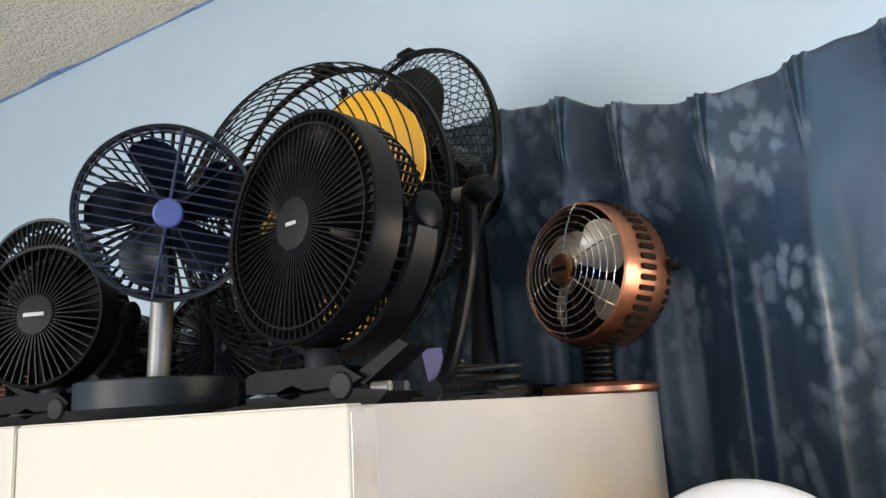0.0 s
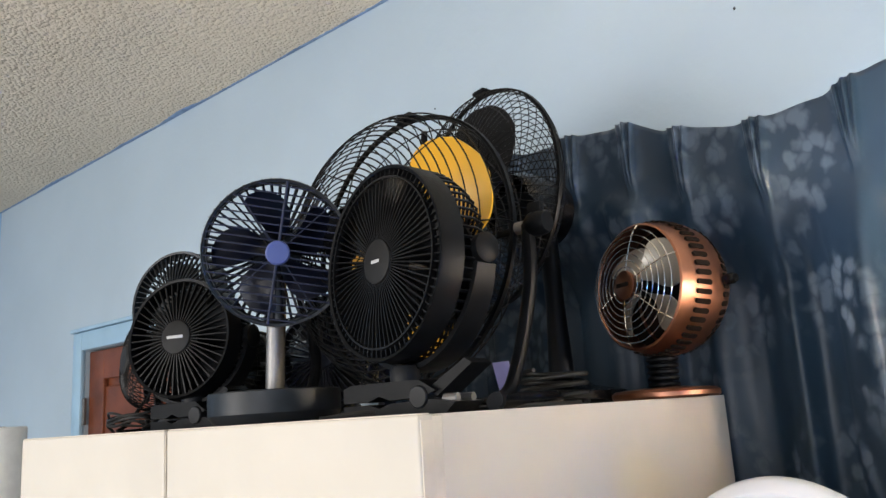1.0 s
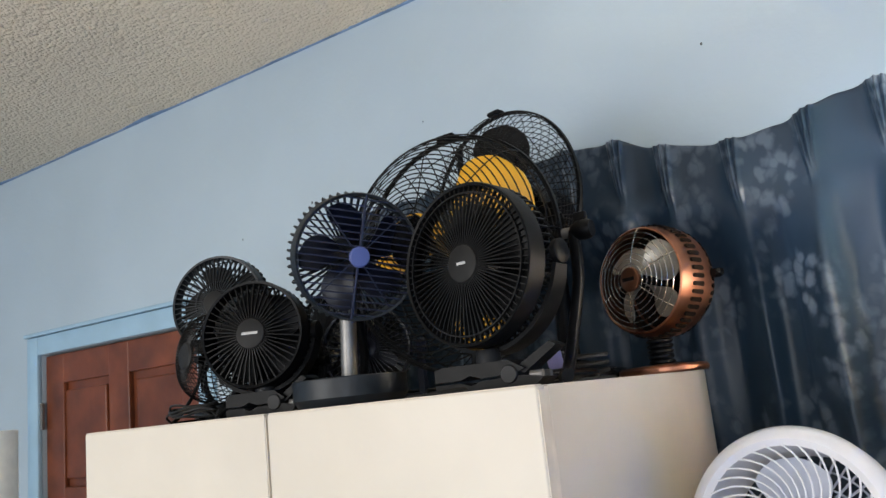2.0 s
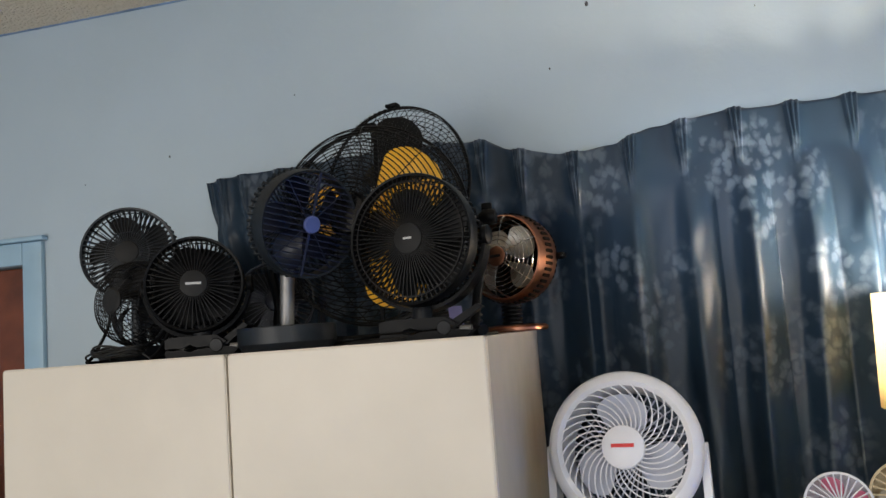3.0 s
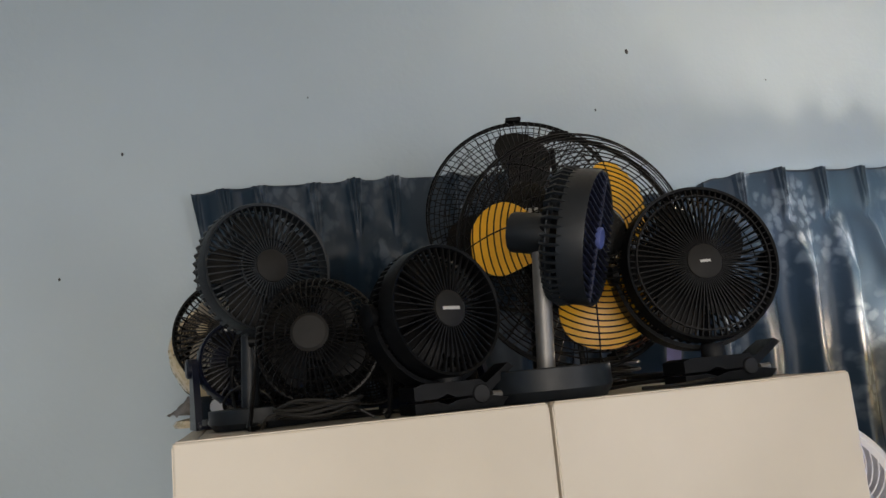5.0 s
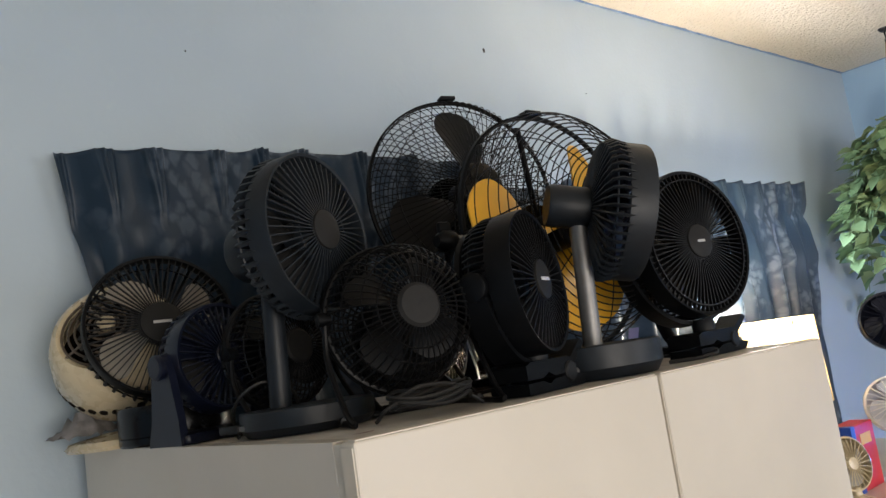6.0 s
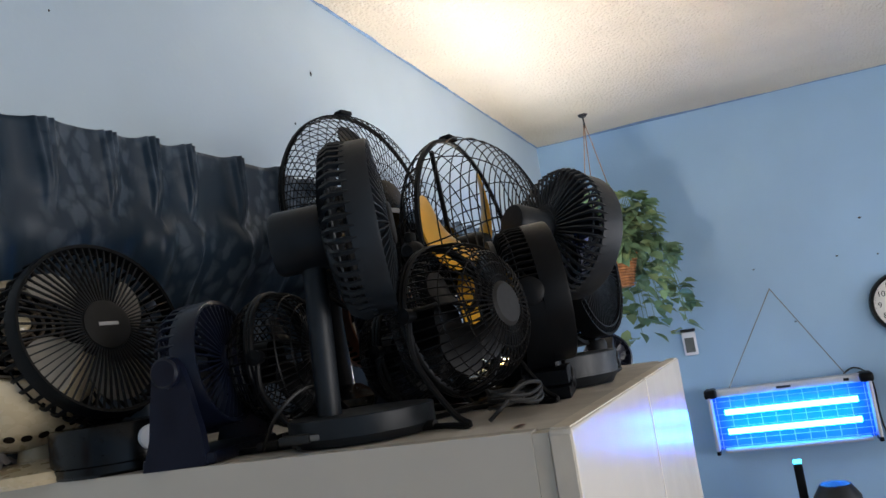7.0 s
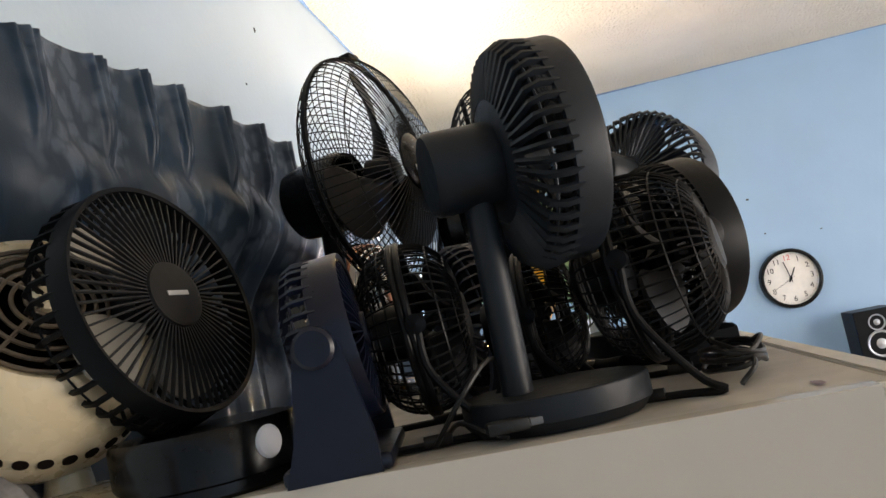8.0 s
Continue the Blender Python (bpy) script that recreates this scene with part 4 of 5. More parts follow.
part("blade_hub", Geo().lathe([(0, -0.03), (0.026, -0.028), (0.032, -0.015), (0.032, 0.03), (0, 0.032)], 36), BLACK, big, "", 30, bk)
part("motor", Geo().lathe([(0, 0.03), (0.055, 0.034), (0.060, 0.045), (0.058, 0.095), (0.045, 0.112), (0, 0.115)], 40), BLACK_GLOSS, big, "", 35, bk)
part("motor_bracket", Geo().box(0, 0.035, 0, 0.376, 0.008, 0.009, 0.002).box(0, 0.036, 0, 0.009, 0.007, 0.376, 0.002), BLACK, big, "", 30, bk)
part("rim_clip", Geo().box(0, 0.001, BR_ + 0.005, 0.034, 0.022, 0.009, 0.003), BLACK, big, "", 30, bk)
qb = rel(big, facing((0.602, 0.262, TOP), -93))
for s in (-1, 1):
    arm = smooth_path([(s * 0.212, 0.0, 0.215), (s * 0.214, -0.006, 0.15), (s * 0.200, -0.012, 0.08), (s * 0.196, -0.035, 0.025), (s * 0.205, -0.07, 0.009), (s * 0.225, -0.10, 0.009)], 6)
    part("stand_arm", Geo().tube(arm, 0.0085, 10, flat=1.25), BLACK, big, "black painted tube", 40, qb)
    part("foot_tube", Geo().tube(smooth_path([(s * 0.205, -0.07, 0.0095), (s * 0.19, 0.05, 0.0095), (s * 0.12, 0.13, 0.0095), (0, 0.15, 0.0095)], 6), 0.0092, 10), BLACK_GLOSS, big, "glossy black tube", 40, qb)
    kn = Geo().at(Matrix.Translation((s * 0.226, 0, 0.214)) @ Matrix.Rotation(radians(90), 4, "Z"))
    kn.lathe([(0, -0.016), (0.012, -0.016), (0.015, -0.010), (0.015, 0.006), (0.008, 0.016), (0, 0.016)], 20).box(0, 0.0, 0.012, 0.010, 0.02, 0.03, 0.003)
    part("tilt_knob", kn, BLACK, big, "", 40, qb)
    part("washer", Geo().tube([(s * 0.196, 0, 0.214), (s * 0.209, 0, 0.214)], 0.008, 12), STEEL, big, "bare metal washer", 40, qb)
part("tag", Geo().at(Matrix.Rotation(0.3, 4, "X")).box(0.150, 0.02, 0.035, 0.026, 0.001, 0.036, 0.0003), LILAC, big, "lilac paper tag with fine print", 0, qb)

# ---- tall oscillating fan at the back ----
tall = thing("oscillating_fan", pose(0.645, 0.56, TOP), "tall black oscillating table fan with a wire cage", "table fan", "fans on the wardrobe")
tm = facing((0.598, 0.452, 2.046), -105, 4)
tk = rel(tall, tm)
wire_guard("front_guard", "", tall, tk, 0.181, 0.062, -1, 0.040, 2, 88, 0.00085)
wire_guard("rear_guard", "", tall, tk, 0.181, 0.050, 1, 0.044, 15, 44, 0.00085)
part("rim", Geo().lathe([(0.1795, -0.0030), (0.1825, -0.0026), (0.183, 0.0030), (0.1795, 0.0034)], 80, True), BLACK, tall, "", 40, tk)
part("rim_clip", Geo().box(0, 0, 0.187, 0.03, 0.02, 0.008, 0.003), BLACK, tall, "", 40, tk)
for a in (78, 198, 318):
    a = radians(a)
    part("blade", Geo().blade(0.02, 0.160, a - 0.50, a + 0.50, 0.055, -0.005, 0.0012, 24, 12, 0.2), DARKBLADE, tall, "dark translucent blade", 60, tk)
plate = part("hub_plate", Geo().lathe([(0, -0.068), (0.036, -0.067), (0.043, -0.063), (0.043, -0.060), (0, -0.059)], 40), BLACK_GLOSS, tall, "", 30, tk)
part("logo_plate", Geo().box(0, -0.0685, -0.012, 0.034, 0.0008, 0.008), PRINT, plate, "small pale printed mark")
part("spinner", Geo().lathe([(0, -0.03), (0.022, -0.028), (0.028, 0.01), (0, 0.02)], 28), BLACK, tall, "", 30, tk)
part("motor_housing", Geo().lathe([(0.052, 0.045), (0.058, 0.06), (0.060, 0.10), (0.054, 0.145), (0.035, 0.160), (0, 0.163)], 44), BLACK_GLOSS, tall, "", 40, tk)
part("neck", Geo().tube([(0, 0.0, 0.02), (0, 0, 0.16), (0, -0.005, 0.29)], [0.022, 0.015, 0.016], 20), BLACK, tall, "", 40)
part("base", Geo().turned([(0, 0), (0.098, 0), (0.102, 0.006), (0.098, 0.018), (0.05, 0.028), (0.03, 0.04), (0, 0.04)], 56), BLACK_GLOSS, tall, "", 40)

# ---- copper globe fan ----
cop = thing("copper_fan", pose(0.812, 0.572, TOP), "vintage copper globe fan with slotted shell and silver blades", "table fan", "fans on the wardrobe")
cm = facing((0.822, 0.578, 1.880), -112, 4)
ck = rel(cop, cm)
CR = 0.0965
prof = [(CR * 0.925, -0.046), (CR * 0.945, -0.049), (CR * 0.972, -0.047), (CR * 0.985, -0.040), (CR * 0.99, -0.036), (CR * 1.03, -0.012), (CR * 1.03, 0.010), (CR * 0.99, 0.026), (CR * 0.985, 0.029), (CR * 0.94, 0.032), (CR * 0.90, 0.045), (CR * 0.72, 0.066), (CR * 0.4, 0.078), (0, 0.082)]
part("shell", Geo().lathe(prof + [(0, 0.078), (CR * 0.7, 0.062), (CR * 0.95, 0.02), (CR * 0.965, -0.02), (CR * 0.93, -0.044)], 88), COPPER, cop, "aged copper shell", 40, ck)
slot_shape = [(0.0042 * math.cos(radians(a)), (0.0095 if 0 < a < 180 else -0.0095) + 0.0042 * math.sin(radians(a))) for a in (0, 30, 60, 90, 120, 150, 180, 210, 240, 270, 300, 330)]
me_slot = Geo().prism([(x * 0.95, z * 0.95) for x, z in slot_shape], -0.0018, 0.0018).mesh("slot", COPPERDARK, 0)
for row, (y, r, n) in enumerate(((-0.012, CR * 1.029, 46), (0.038, CR * 0.925, 44))):
    for i in range(n):
        a = 2 * math.pi * (i + 0.5 * (row % 2)) / n
        ob = new("slot", me_slot)
        ob.parent = cop
        slope = (0.0, 0.55)[row]
        ob.matrix_basis = ck @ Matrix.Rotation(a, 4, "Y") @ Matrix.Translation((0, y, r)) @ Matrix.Rotation(-slope, 4, "X") @ Matrix.Rotation(radians(90), 4, "X")
g = Geo()
for i in range(7):
    u = 0.28 + 0.098 * i
    g.ring(CR * u, -0.048 - 0.022 * math.sqrt(max(0.0, 1 - (u / 0.95) ** 2)), 0.00085, 56, 5)
for i in range(6):
    a = radians(60 * i + 22)
    g.tube([(CR * u * math.cos(a), -0.0475 - 0.022 * math.sqrt(max(0.0, 1 - (u / 0.95) ** 2)), CR * u * math.sin(a)) for u in (0.2, 0.4, 0.6, 0.75, 0.86, 0.93, 0.95)], 0.0010, 5)
part("grille", g, CHROME, cop, "dull silver ring grille", 40, ck)
part("hub_cap", Geo().lathe([(0, -0.0735), (0.017, -0.073), (0.0215, -0.0705), (0.021, -0.066), (0, -0.066)], 32), COPPER, cop, "", 30, ck)
part("logo_plate", Geo().box(0, -0.0739, 0, 0.026, 0.0008, 0.006), COPPERDARK, cop, "dark printed mark", 0, ck)
for i in range(4):
    a = math.pi / 2 * i + 0.5
    part("blade", Geo().blade(0.012, CR * 0.82, a - 0.58, a + 0.58, 0.045, -0.028), SILVERBLADE, cop, "shiny silver blade", 60, ck)
part("motor", Geo().lathe([(0, -0.034), (0.014, -0.032), (0.016, -0.012), (0.026, -0.008), (0.028, 0.05), (0, 0.06)], 28), BLACK, cop, "", 30, ck)
part("inner_liner", Geo().lathe([(CR * 0.93, 0.0), (CR * 0.9, 0.03), (CR * 0.66, 0.056), (0, 0.066)], 48), COPPERDARK, cop, "", 40, ck)
for s in (-1, 1):
    part("tilt_screw", Geo().at(Matrix.Translation((s * CR * 1.06, 0.03, 0)) @ Matrix.Rotation(radians(90), 4, "Z")).lathe([(0, -0.013), (0.006, -0.013), (0.008, -0.008), (0.008, 0.004), (0.004, 0.012), (0, 0.012)], 16), BLACK_GLOSS, cop, "black tilt screw", 30, ck)
g = Geo()
g.tube([(0, 0, 0.012), (0.003, 0.003, 0.075)], 0.014, 16)
for i in range(5):
    g.turned([(0.019, 0.016 + i * 0.009), (0.023, 0.0185 + i * 0.009), (0.023, 0.0215 + i * 0.009), (0.019, 0.024 + i * 0.009)], 28)
part("neck", g, BLACK, cop, "ribbed black neck", 30)
part("base", Geo().turned([(0, 0), (0.074, 0), (0.077, 0.003), (0.077, 0.009), (0.072, 0.013), (0.03, 0.016), (0, 0.016)], 64), COPPER, cop, "polished copper disc", 30)

# ---- cream globe fan, on its own base plate ----
cre = thing("cream_fan", pose(0.055, 0.63, TOP), "vintage cream globe fan with a ring grille", "table fan", "fans on the wardrobe")
em = facing((0.050, 0.642, 1.850), -126, 34)
ek = rel(cre, em)
part("shell", Geo().lathe([(0.062, -0.058), (0.070, -0.064), (0.078, -0.060), (0.090, -0.036), (0.097, -0.005), (0.094, 0.03), (0.078, 0.062), (0.045, 0.086), (0, 0.094), (0, 0.09), (0.07, 0.06), (0.088, 0.0), (0.064, -0.054)], 64), CREAM, cre, "yellowed cream enamel", 50, ek)
part("liner", Geo().lathe([(0.086, -0.03), (0.08, 0.02), (0.04, 0.05), (0, 0.06)], 40), COPPERDARK, cre, "", 40, ek)
g = Geo()
for i in range(6):
    g.ring(0.016 + 0.0094 * i, -0.071 + 0.0018 * i, 0.0019, 52, 6)
for i in range(4):
    a = radians(90 * i + 40)
    g.tube([(0.008 * math.cos(a), -0.072, 0.008 * math.sin(a)), (0.069 * math.cos(a), -0.061, 0.069 * math.sin(a))], 0.0019, 6)
part("grille", g, TANWIRE, cre, "dusty ring grille", 40, ek)
part("hub_cap", Geo().lathe([(0, -0.078), (0.009, -0.077), (0.0125, -0.074), (0.012, -0.069), (0, -0.069)], 24), CREAM, cre, "", 30, ek)
me_hole = Geo().lathe([(0, -0.0012), (0.0052, -0.0012), (0.0058, 0.001), (0, 0.001)], 16).mesh("vent_hole", COPPERDARK, 0)
for i in range(14):
    a = radians(200 + 10 * i)
    ob = new("vent_hole", me_hole)
    ob.parent = cre
    ob.matrix_basis = ek @ Matrix.Translation((0.0965 * math.cos(a), 0.004, 0.0965 * math.sin(a))) @ Matrix.Rotation(math.pi / 2 - a, 4, "Y") @ Matrix.Rotation(radians(90), 4, "X")
part("neck", Geo().turned([(0, 0.02), (0.020, 0.02), (0.017, 0.036), (0.022, 0.046), (0, 0.046)], 28), CREAM, cre, "", 30)
part("base", Geo().turned([(0, 0.004), (0.090, 0.004), (0.094, 0.009), (0.088, 0.016), (0.04, 0.024), (0, 0.026)], 64), CREAM, cre, "cream base plate", 30, Matrix.Translation((-0.004, -0.012, -0.004)))

# crumpled cloth tucked under the cream fan
g = Geo()
vs, fs = [], []
for i in range(15):
    for j in range(11):
        u, v = i / 14, j / 10
        vs.append(((u - 0.5) * 0.10, (v - 0.5) * 0.07, 0.004 + 0.046 * math.sin(math.pi * u) * math.sin(math.pi * v) * (0.7 + 0.5 * noise.noise((u * 7, v * 7, 2))) + 0.008 * noise.noise((u * 15, v * 15, 5))))
fs = [(i * 11 + j, (i + 1) * 11 + j, (i + 1) * 11 + j + 1, i * 11 + j + 1) for i in range(14) for j in range(10)]
cl = solid("cloth", g.add(vs, fs), CLOTH, "crumpled grey cloth beside the cream fan", "cloth", smooth=80, m=pose(0.0, 0.662, TOP + 0.018, 0, 0, 30))

# ---- cables on the board ----


def cable(label, pts, r=0.0024, plug=None):
    ob = thing("cable", pose(pts[0][0], pts[0][1], TOP), label, "cable")
    part("cord", Geo().at(Matrix.Translation((-pts[0][0], -pts[0][1], -TOP))).tube(smooth_path(pts, 7), r, 7), CABLE, ob)
    if plug:
        part("plug", Geo().at(plug).box(0, 0, 0, 0.012, 0.018, 0.0055, 0.0008), STEEL, ob, "bare metal plug")
        part("plug_grip", Geo().at(plug).box(0, 0.024, 0, 0.015, 0.03, 0.009, 0.002), CABLE, ob)


z0 = TOP + 0.0025
rc = random.Random(8)
coil = []
for i in range(42):
    a = i * 0.62
    coil.append((0.162 + 0.050 * math.cos(a) * (1 + 0.06 * rc.uniform(-1, 1)), 0.092 + 0.024 * math.sin(a), z0 + 0.008 + 0.00045 * i + 0.004 * rc.uniform(-1, 1)))
cable("coiled black power cable in front of a wire fan", [(0.23, 0.09, z0)] + coil + [(0.11, 0.085, z0 + 0.015), (0.095, 0.10, z0)], 0.0021)
cable("black cable with a bare plug near the board's edge", [(0.12, 0.33, z0), (0.07, 0.31, z0 + 0.012), (0.045, 0.285, z0 + 0.004), (0.036, 0.272, z0)], 0.002, Matrix.Translation((-0.084, -0.083, 0.012)) @ Matrix.Rotation(radians(15), 4, "Z"))
cable("black cable looping over the board", [(0.06, 0.33, z0), (0.05, 0.30, z0 + 0.035), (0.075, 0.28, z0 + 0.055), (0.11, 0.275, z0 + 0.04), (0.13, 0.30, z0)], 0.002)
cable("black cable lying behind the fans", [(0.25, 0.20, z0), (0.33, 0.18, z0 + 0.004), (0.42, 0.22, z0), (0.55, 0.17, z0), (0.66, 0.18, z0 + 0.005), (0.78, 0.14, z0)], 0.0026)
cable("black cable lying along the board", [(0.60, 0.10, z0), (0.64, 0.075, z0), (0.70, 0.085, z0 + 0.003), (0.80, 0.20, z0), (0.815, 0.33, z0)], 0.0028)
coil = [(0.72 + 0.05 * math.cos(i * 0.6), 0.42 + 0.035 * math.sin(i * 0.6), z0 + 0.0012 * i) for i in range(40)]
cable("coiled black cable beside the tall fan", coil, 0.003)

# ---- white circulator fan and the low dresser it stands on ----
DT = 1.325
dresser = thing("dresser", pose(1.62, 0.41, 0), "plain white dresser beside the wardrobe", "dresser")
part("body", Geo().box(0, 0, DT / 2 - 0.012, 1.32, 0.40, DT - 0.024, 0.004), MELAMINE, dresser)
part("worktop", Geo().box(0, -0.005, DT - 0.011, 1.36, 0.43, 0.022, 0.005), MELAMINE, dresser)
for i in range(4):
    dr = part("drawer", Geo().box(0, -0.208, 0.17 + i * 0.30, 1.26, 0.016, 0.28, 0.004), MELAMINE, dresser)
    part("knob", Geo().at(Matrix.Translation((0, -0.222, 0.17 + i * 0.30))).lathe([(0, -0.012), (0.014, -0.01), (0.014, -0.003), (0.006, 0.008), (0, 0.008)], 16), STEEL, dr)

white = thing("air_circulator", pose(1.04, 0.36, DT), "white round air circulator fan with swirling spokes", "fan")
wm = facing((1.032, 0.296, 1.503), -97, 14)
wk = rel(white, wm)
WR = 0.137
part("shell", Geo().lathe([(WR * 0.80, -0.008), (WR * 0.86, -0.014), (WR * 0.95, -0.010), (WR, 0.004), (WR * 0.99, 0.03), (WR * 0.93, 0.075), (WR * 0.83, 0.10), (WR * 0.80, 0.10), (WR * 0.80, 0.0)], 88, True), WHITEPLASTIC, white, "", 50, wk)
g = Geo()
for i in range(34):
    a = 2 * math.pi * i / 34
    pts = []
    for s in range(8):
        u = s / 7
        r = 0.036 + (WR * 0.82 - 0.036) * u
        q = a + 0.85 * u ** 1.1
        pts.append((r * math.cos(q), -0.012 + 0.004 * u, r * math.sin(q)))
    g.tube(pts, 0.0014, 5)
part("front_grille", g, WHITEPLASTIC, white, "curved white spokes", 50, wk)
g = Geo()
for i in range(40):
    a = 2 * math.pi * i / 40
    g.tube([(0.03 * math.cos(a), 0.096, 0.03 * math.sin(a)), (WR * 0.82 * math.cos(a - 0.5), 0.09, WR * 0.82 * math.sin(a - 0.5))], 0.0018, 4)
for r in (0.5, 0.66):
    g.ring(WR * r, 0.094, 0.0015, 48, 4)
part("rear_grille", g, WHITEBLADE, white, "", 50, wk)
part("rear_cover", Geo().lathe([(WR * 0.45, 0.098), (WR * 0.42, 0.115), (0, 0.12)], 40), SLATE, white, "", 40, wk)
cap = part("hub_cap", Geo().lathe([(0, -0.021), (0.030, -0.0205), (0.037, -0.017), (0.0385, -0.010), (0.036, -0.006), (0, -0.006)], 44), WHITEPLASTIC, white, "", 30, wk)
part("logo_plate", Geo().box(0, -0.0214, 0.002, 0.040, 0.0008, 0.0065), REDPRINT, cap, "small red printed mark")
for i in range(3):
    a = 2 * math.pi * i / 3 + math.pi / 2
    part("blade", Geo().blade(0.024, WR * 0.74, a - 0.62, a + 0.62, 0.05, 0.04, 0.0014, 20, 10, 0.15), WHITEBLADE, white, "pale blue-white blade", 60, wk)
part("blade_hub", Geo().lathe([(0, 0.01), (0.03, 0.012), (0.032, 0.06), (0, 0.065)], 32), WHITEBLADE, white, "", 30, wk)
wq = rel(white, facing((1.034, 0.33, DT), -97))
for s in (-1, 1):
    out = [(-0.045, 0.0), (0.05, 0.0), (0.022, 0.10), (0.017, 0.166), (0.010, 0.178), (-0.010, 0.178), (-0.017, 0.166), (-0.024, 0.10)]
    part("stand_arm", Geo().at(Matrix.Translation((s * (WR - 0.001), 0, 0)) @ Matrix.Rotation(radians(90), 4, "Z")).prism(out, -0.007, 0.007), WHITEPLASTIC, white, "", 30, wq)
part("stand_foot", Geo().box(0, 0, 0.010, 0.28, 0.13, 0.02, 0.008), WHITEPLASTIC, white, "", 30, wq)

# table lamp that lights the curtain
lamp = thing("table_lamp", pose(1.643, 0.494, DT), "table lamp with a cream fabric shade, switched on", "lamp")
part("shade", Geo().turned([(0.120, 0.418), (0.123, 0.418), (0.130, 0.200), (0.127, 0.200)], 56), SHADE, lamp, "glowing cream fabric", 40)
part("stem", Geo().turned([(0, 0), (0.075, 0), (0.078, 0.012), (0.03, 0.03), (0.018, 0.07), (0.034, 0.12), (0.016, 0.17), (0.012, 0.335), (0, 0.335)], 36), CHARCOAL, lamp, "", 40)
# unseen disc added below the bulb to keep its light off the dresser
part("downlight_blocker", Geo().turned([(0.0, 0.246), (0.050, 0.246), (0.104, 0.252), (0.104, 0.256), (0.050, 0.251), (0.0, 0.251)], 40), CHARCOAL, lamp, "added dark disc, hidden in the shade, that blocks downward light", 40)
part("bulb", Geo().turned([(0, 0.330), (0.013, 0.334), (0.016, 0.343), (0.024, 0.355), (0.024, 0.367), (0.015, 0.379), (0, 0.382)], 24), BULB, lamp, "", 40)
g = Geo()
for i in range(3):
    a = 2 * math.pi * i / 3
    g.tube([(0.012 * math.cos(a), 0.012 * math.sin(a), 0.25), (0.128 * math.cos(a), 0.128 * math.sin(a), 0.412)], 0.0015, 5)
part("shade_holder", g, STEEL, lamp, "", 40)


def little_fan(label, loc, angle, R, ring, blade, ground, back=0.03):
    """A small round table fan: ring, spokes, blades, short stand."""
    fan = thing("small_fan", pose(loc[0], loc[1], ground), label, "table fan", "small fans beside the lamp")
    k = rel(fan, facing(loc, angle, 10))
    part("rim", Geo().lathe([(R * 0.93, -0.002), (R, 0.0), (R, 0.02), (R * 0.93, 0.022)], 48, True), ring, fan, "", 40, k)
    g = Geo()
    for i in range(26):
        a = 2 * math.pi * i / 26
        g.tube([(R * 0.2 * math.cos(a), -0.006, R * 0.2 * math.sin(a)), (R * 0.95 * math.cos(a + 0.2), 0, R * 0.95 * math.sin(a + 0.2))], 0.0013, 4)
    part("front_grille", g, ring, fan, "", 40, k)
    part("hub_cap", Geo().lathe([(0, -0.009), (R * 0.22, -0.008), (R * 0.24, -0.003), (0, 0)], 28), ring, fan, "", 30, k)
    for i in range(4):
        a = math.pi / 2 * i
        part("blade", Geo().blade(R * 0.15, R * 0.86, a - 0.5, a + 0.5, 0.02, 0.012), blade, fan, "", 60, k)
    part("rear_cover", Geo().lathe([(R * 0.97, 0.02), (R * 0.8, back + 0.012), (R * 0.3, back + 0.03), (0, back + 0.032)], 36), ring, fan, "", 50, k)
    h = loc[2] - ground
    part("stand", Geo().turned([(0, 0), (R * 0.6, 0), (R * 0.62, 0.008), (R * 0.2, 0.018), (0.009, 0.03), (0.009, h - R * 0.85), (0, h - R * 0.85)], 28).at(Matrix.Translation((0, 0.03, 0))), ring, fan, "", 40)


little_fan("small white table fan with pink blades", (1.372, 0.29, 1.395), -100, 0.055, WHITEPLASTIC, PINK, DT)
little_fan("small beige table fan beside the lamp", (1.475, 0.27, 1.41), -110, 0.06, CREAM, PALEBLADE, DT)
little_fan("navy table fan standing behind the lamp", (2.13, 0.36, 1.69), -150, 0.085, NAVY, NAVY, DT)
little_fan("white table fan standing on the dresser", (1.90, 0.31, 1.480), -150, 0.075, WHITEPLASTIC, WHITEBLADE, DT)

box_ = thing("snack_box", pose(1.62, 0.32, DT), "red cardboard snack box with a blue band", "box")
part("carton", Geo().box(0, 0, 0.075, 0.13, 0.055, 0.15, 0.002), REDCARD, box_)
part("band", Geo().box(-0.055, -0.002, 0.075, 0.022, 0.056, 0.152, 0.001), BLUECARD, box_, "blue printed band")
part("logo_plate", Geo().box(0.01, -0.0282, 0.115, 0.06, 0.001, 0.025), YELLOWCAN, box_, "yellow printed badge")
bot = thing("spray_bottle", pose(1.80, 0.27, DT), "white bottle with an orange top", "bottle")
part("bottle_body", Geo().turned([(0, 0), (0.034, 0), (0.036, 0.006), (0.036, 0.07), (0.016, 0.10), (0, 0.10)], 28), WHITEPLASTIC, bot)
part("bottle_top", Geo().turned([(0, 0.098), (0.018, 0.098), (0.018, 0.125), (0.01, 0.13), (0, 0.13)], 20).box(-0.02, 0, 0.135, 0.06, 0.018, 0.022, 0.004), ORANGE, bot, "orange plastic")

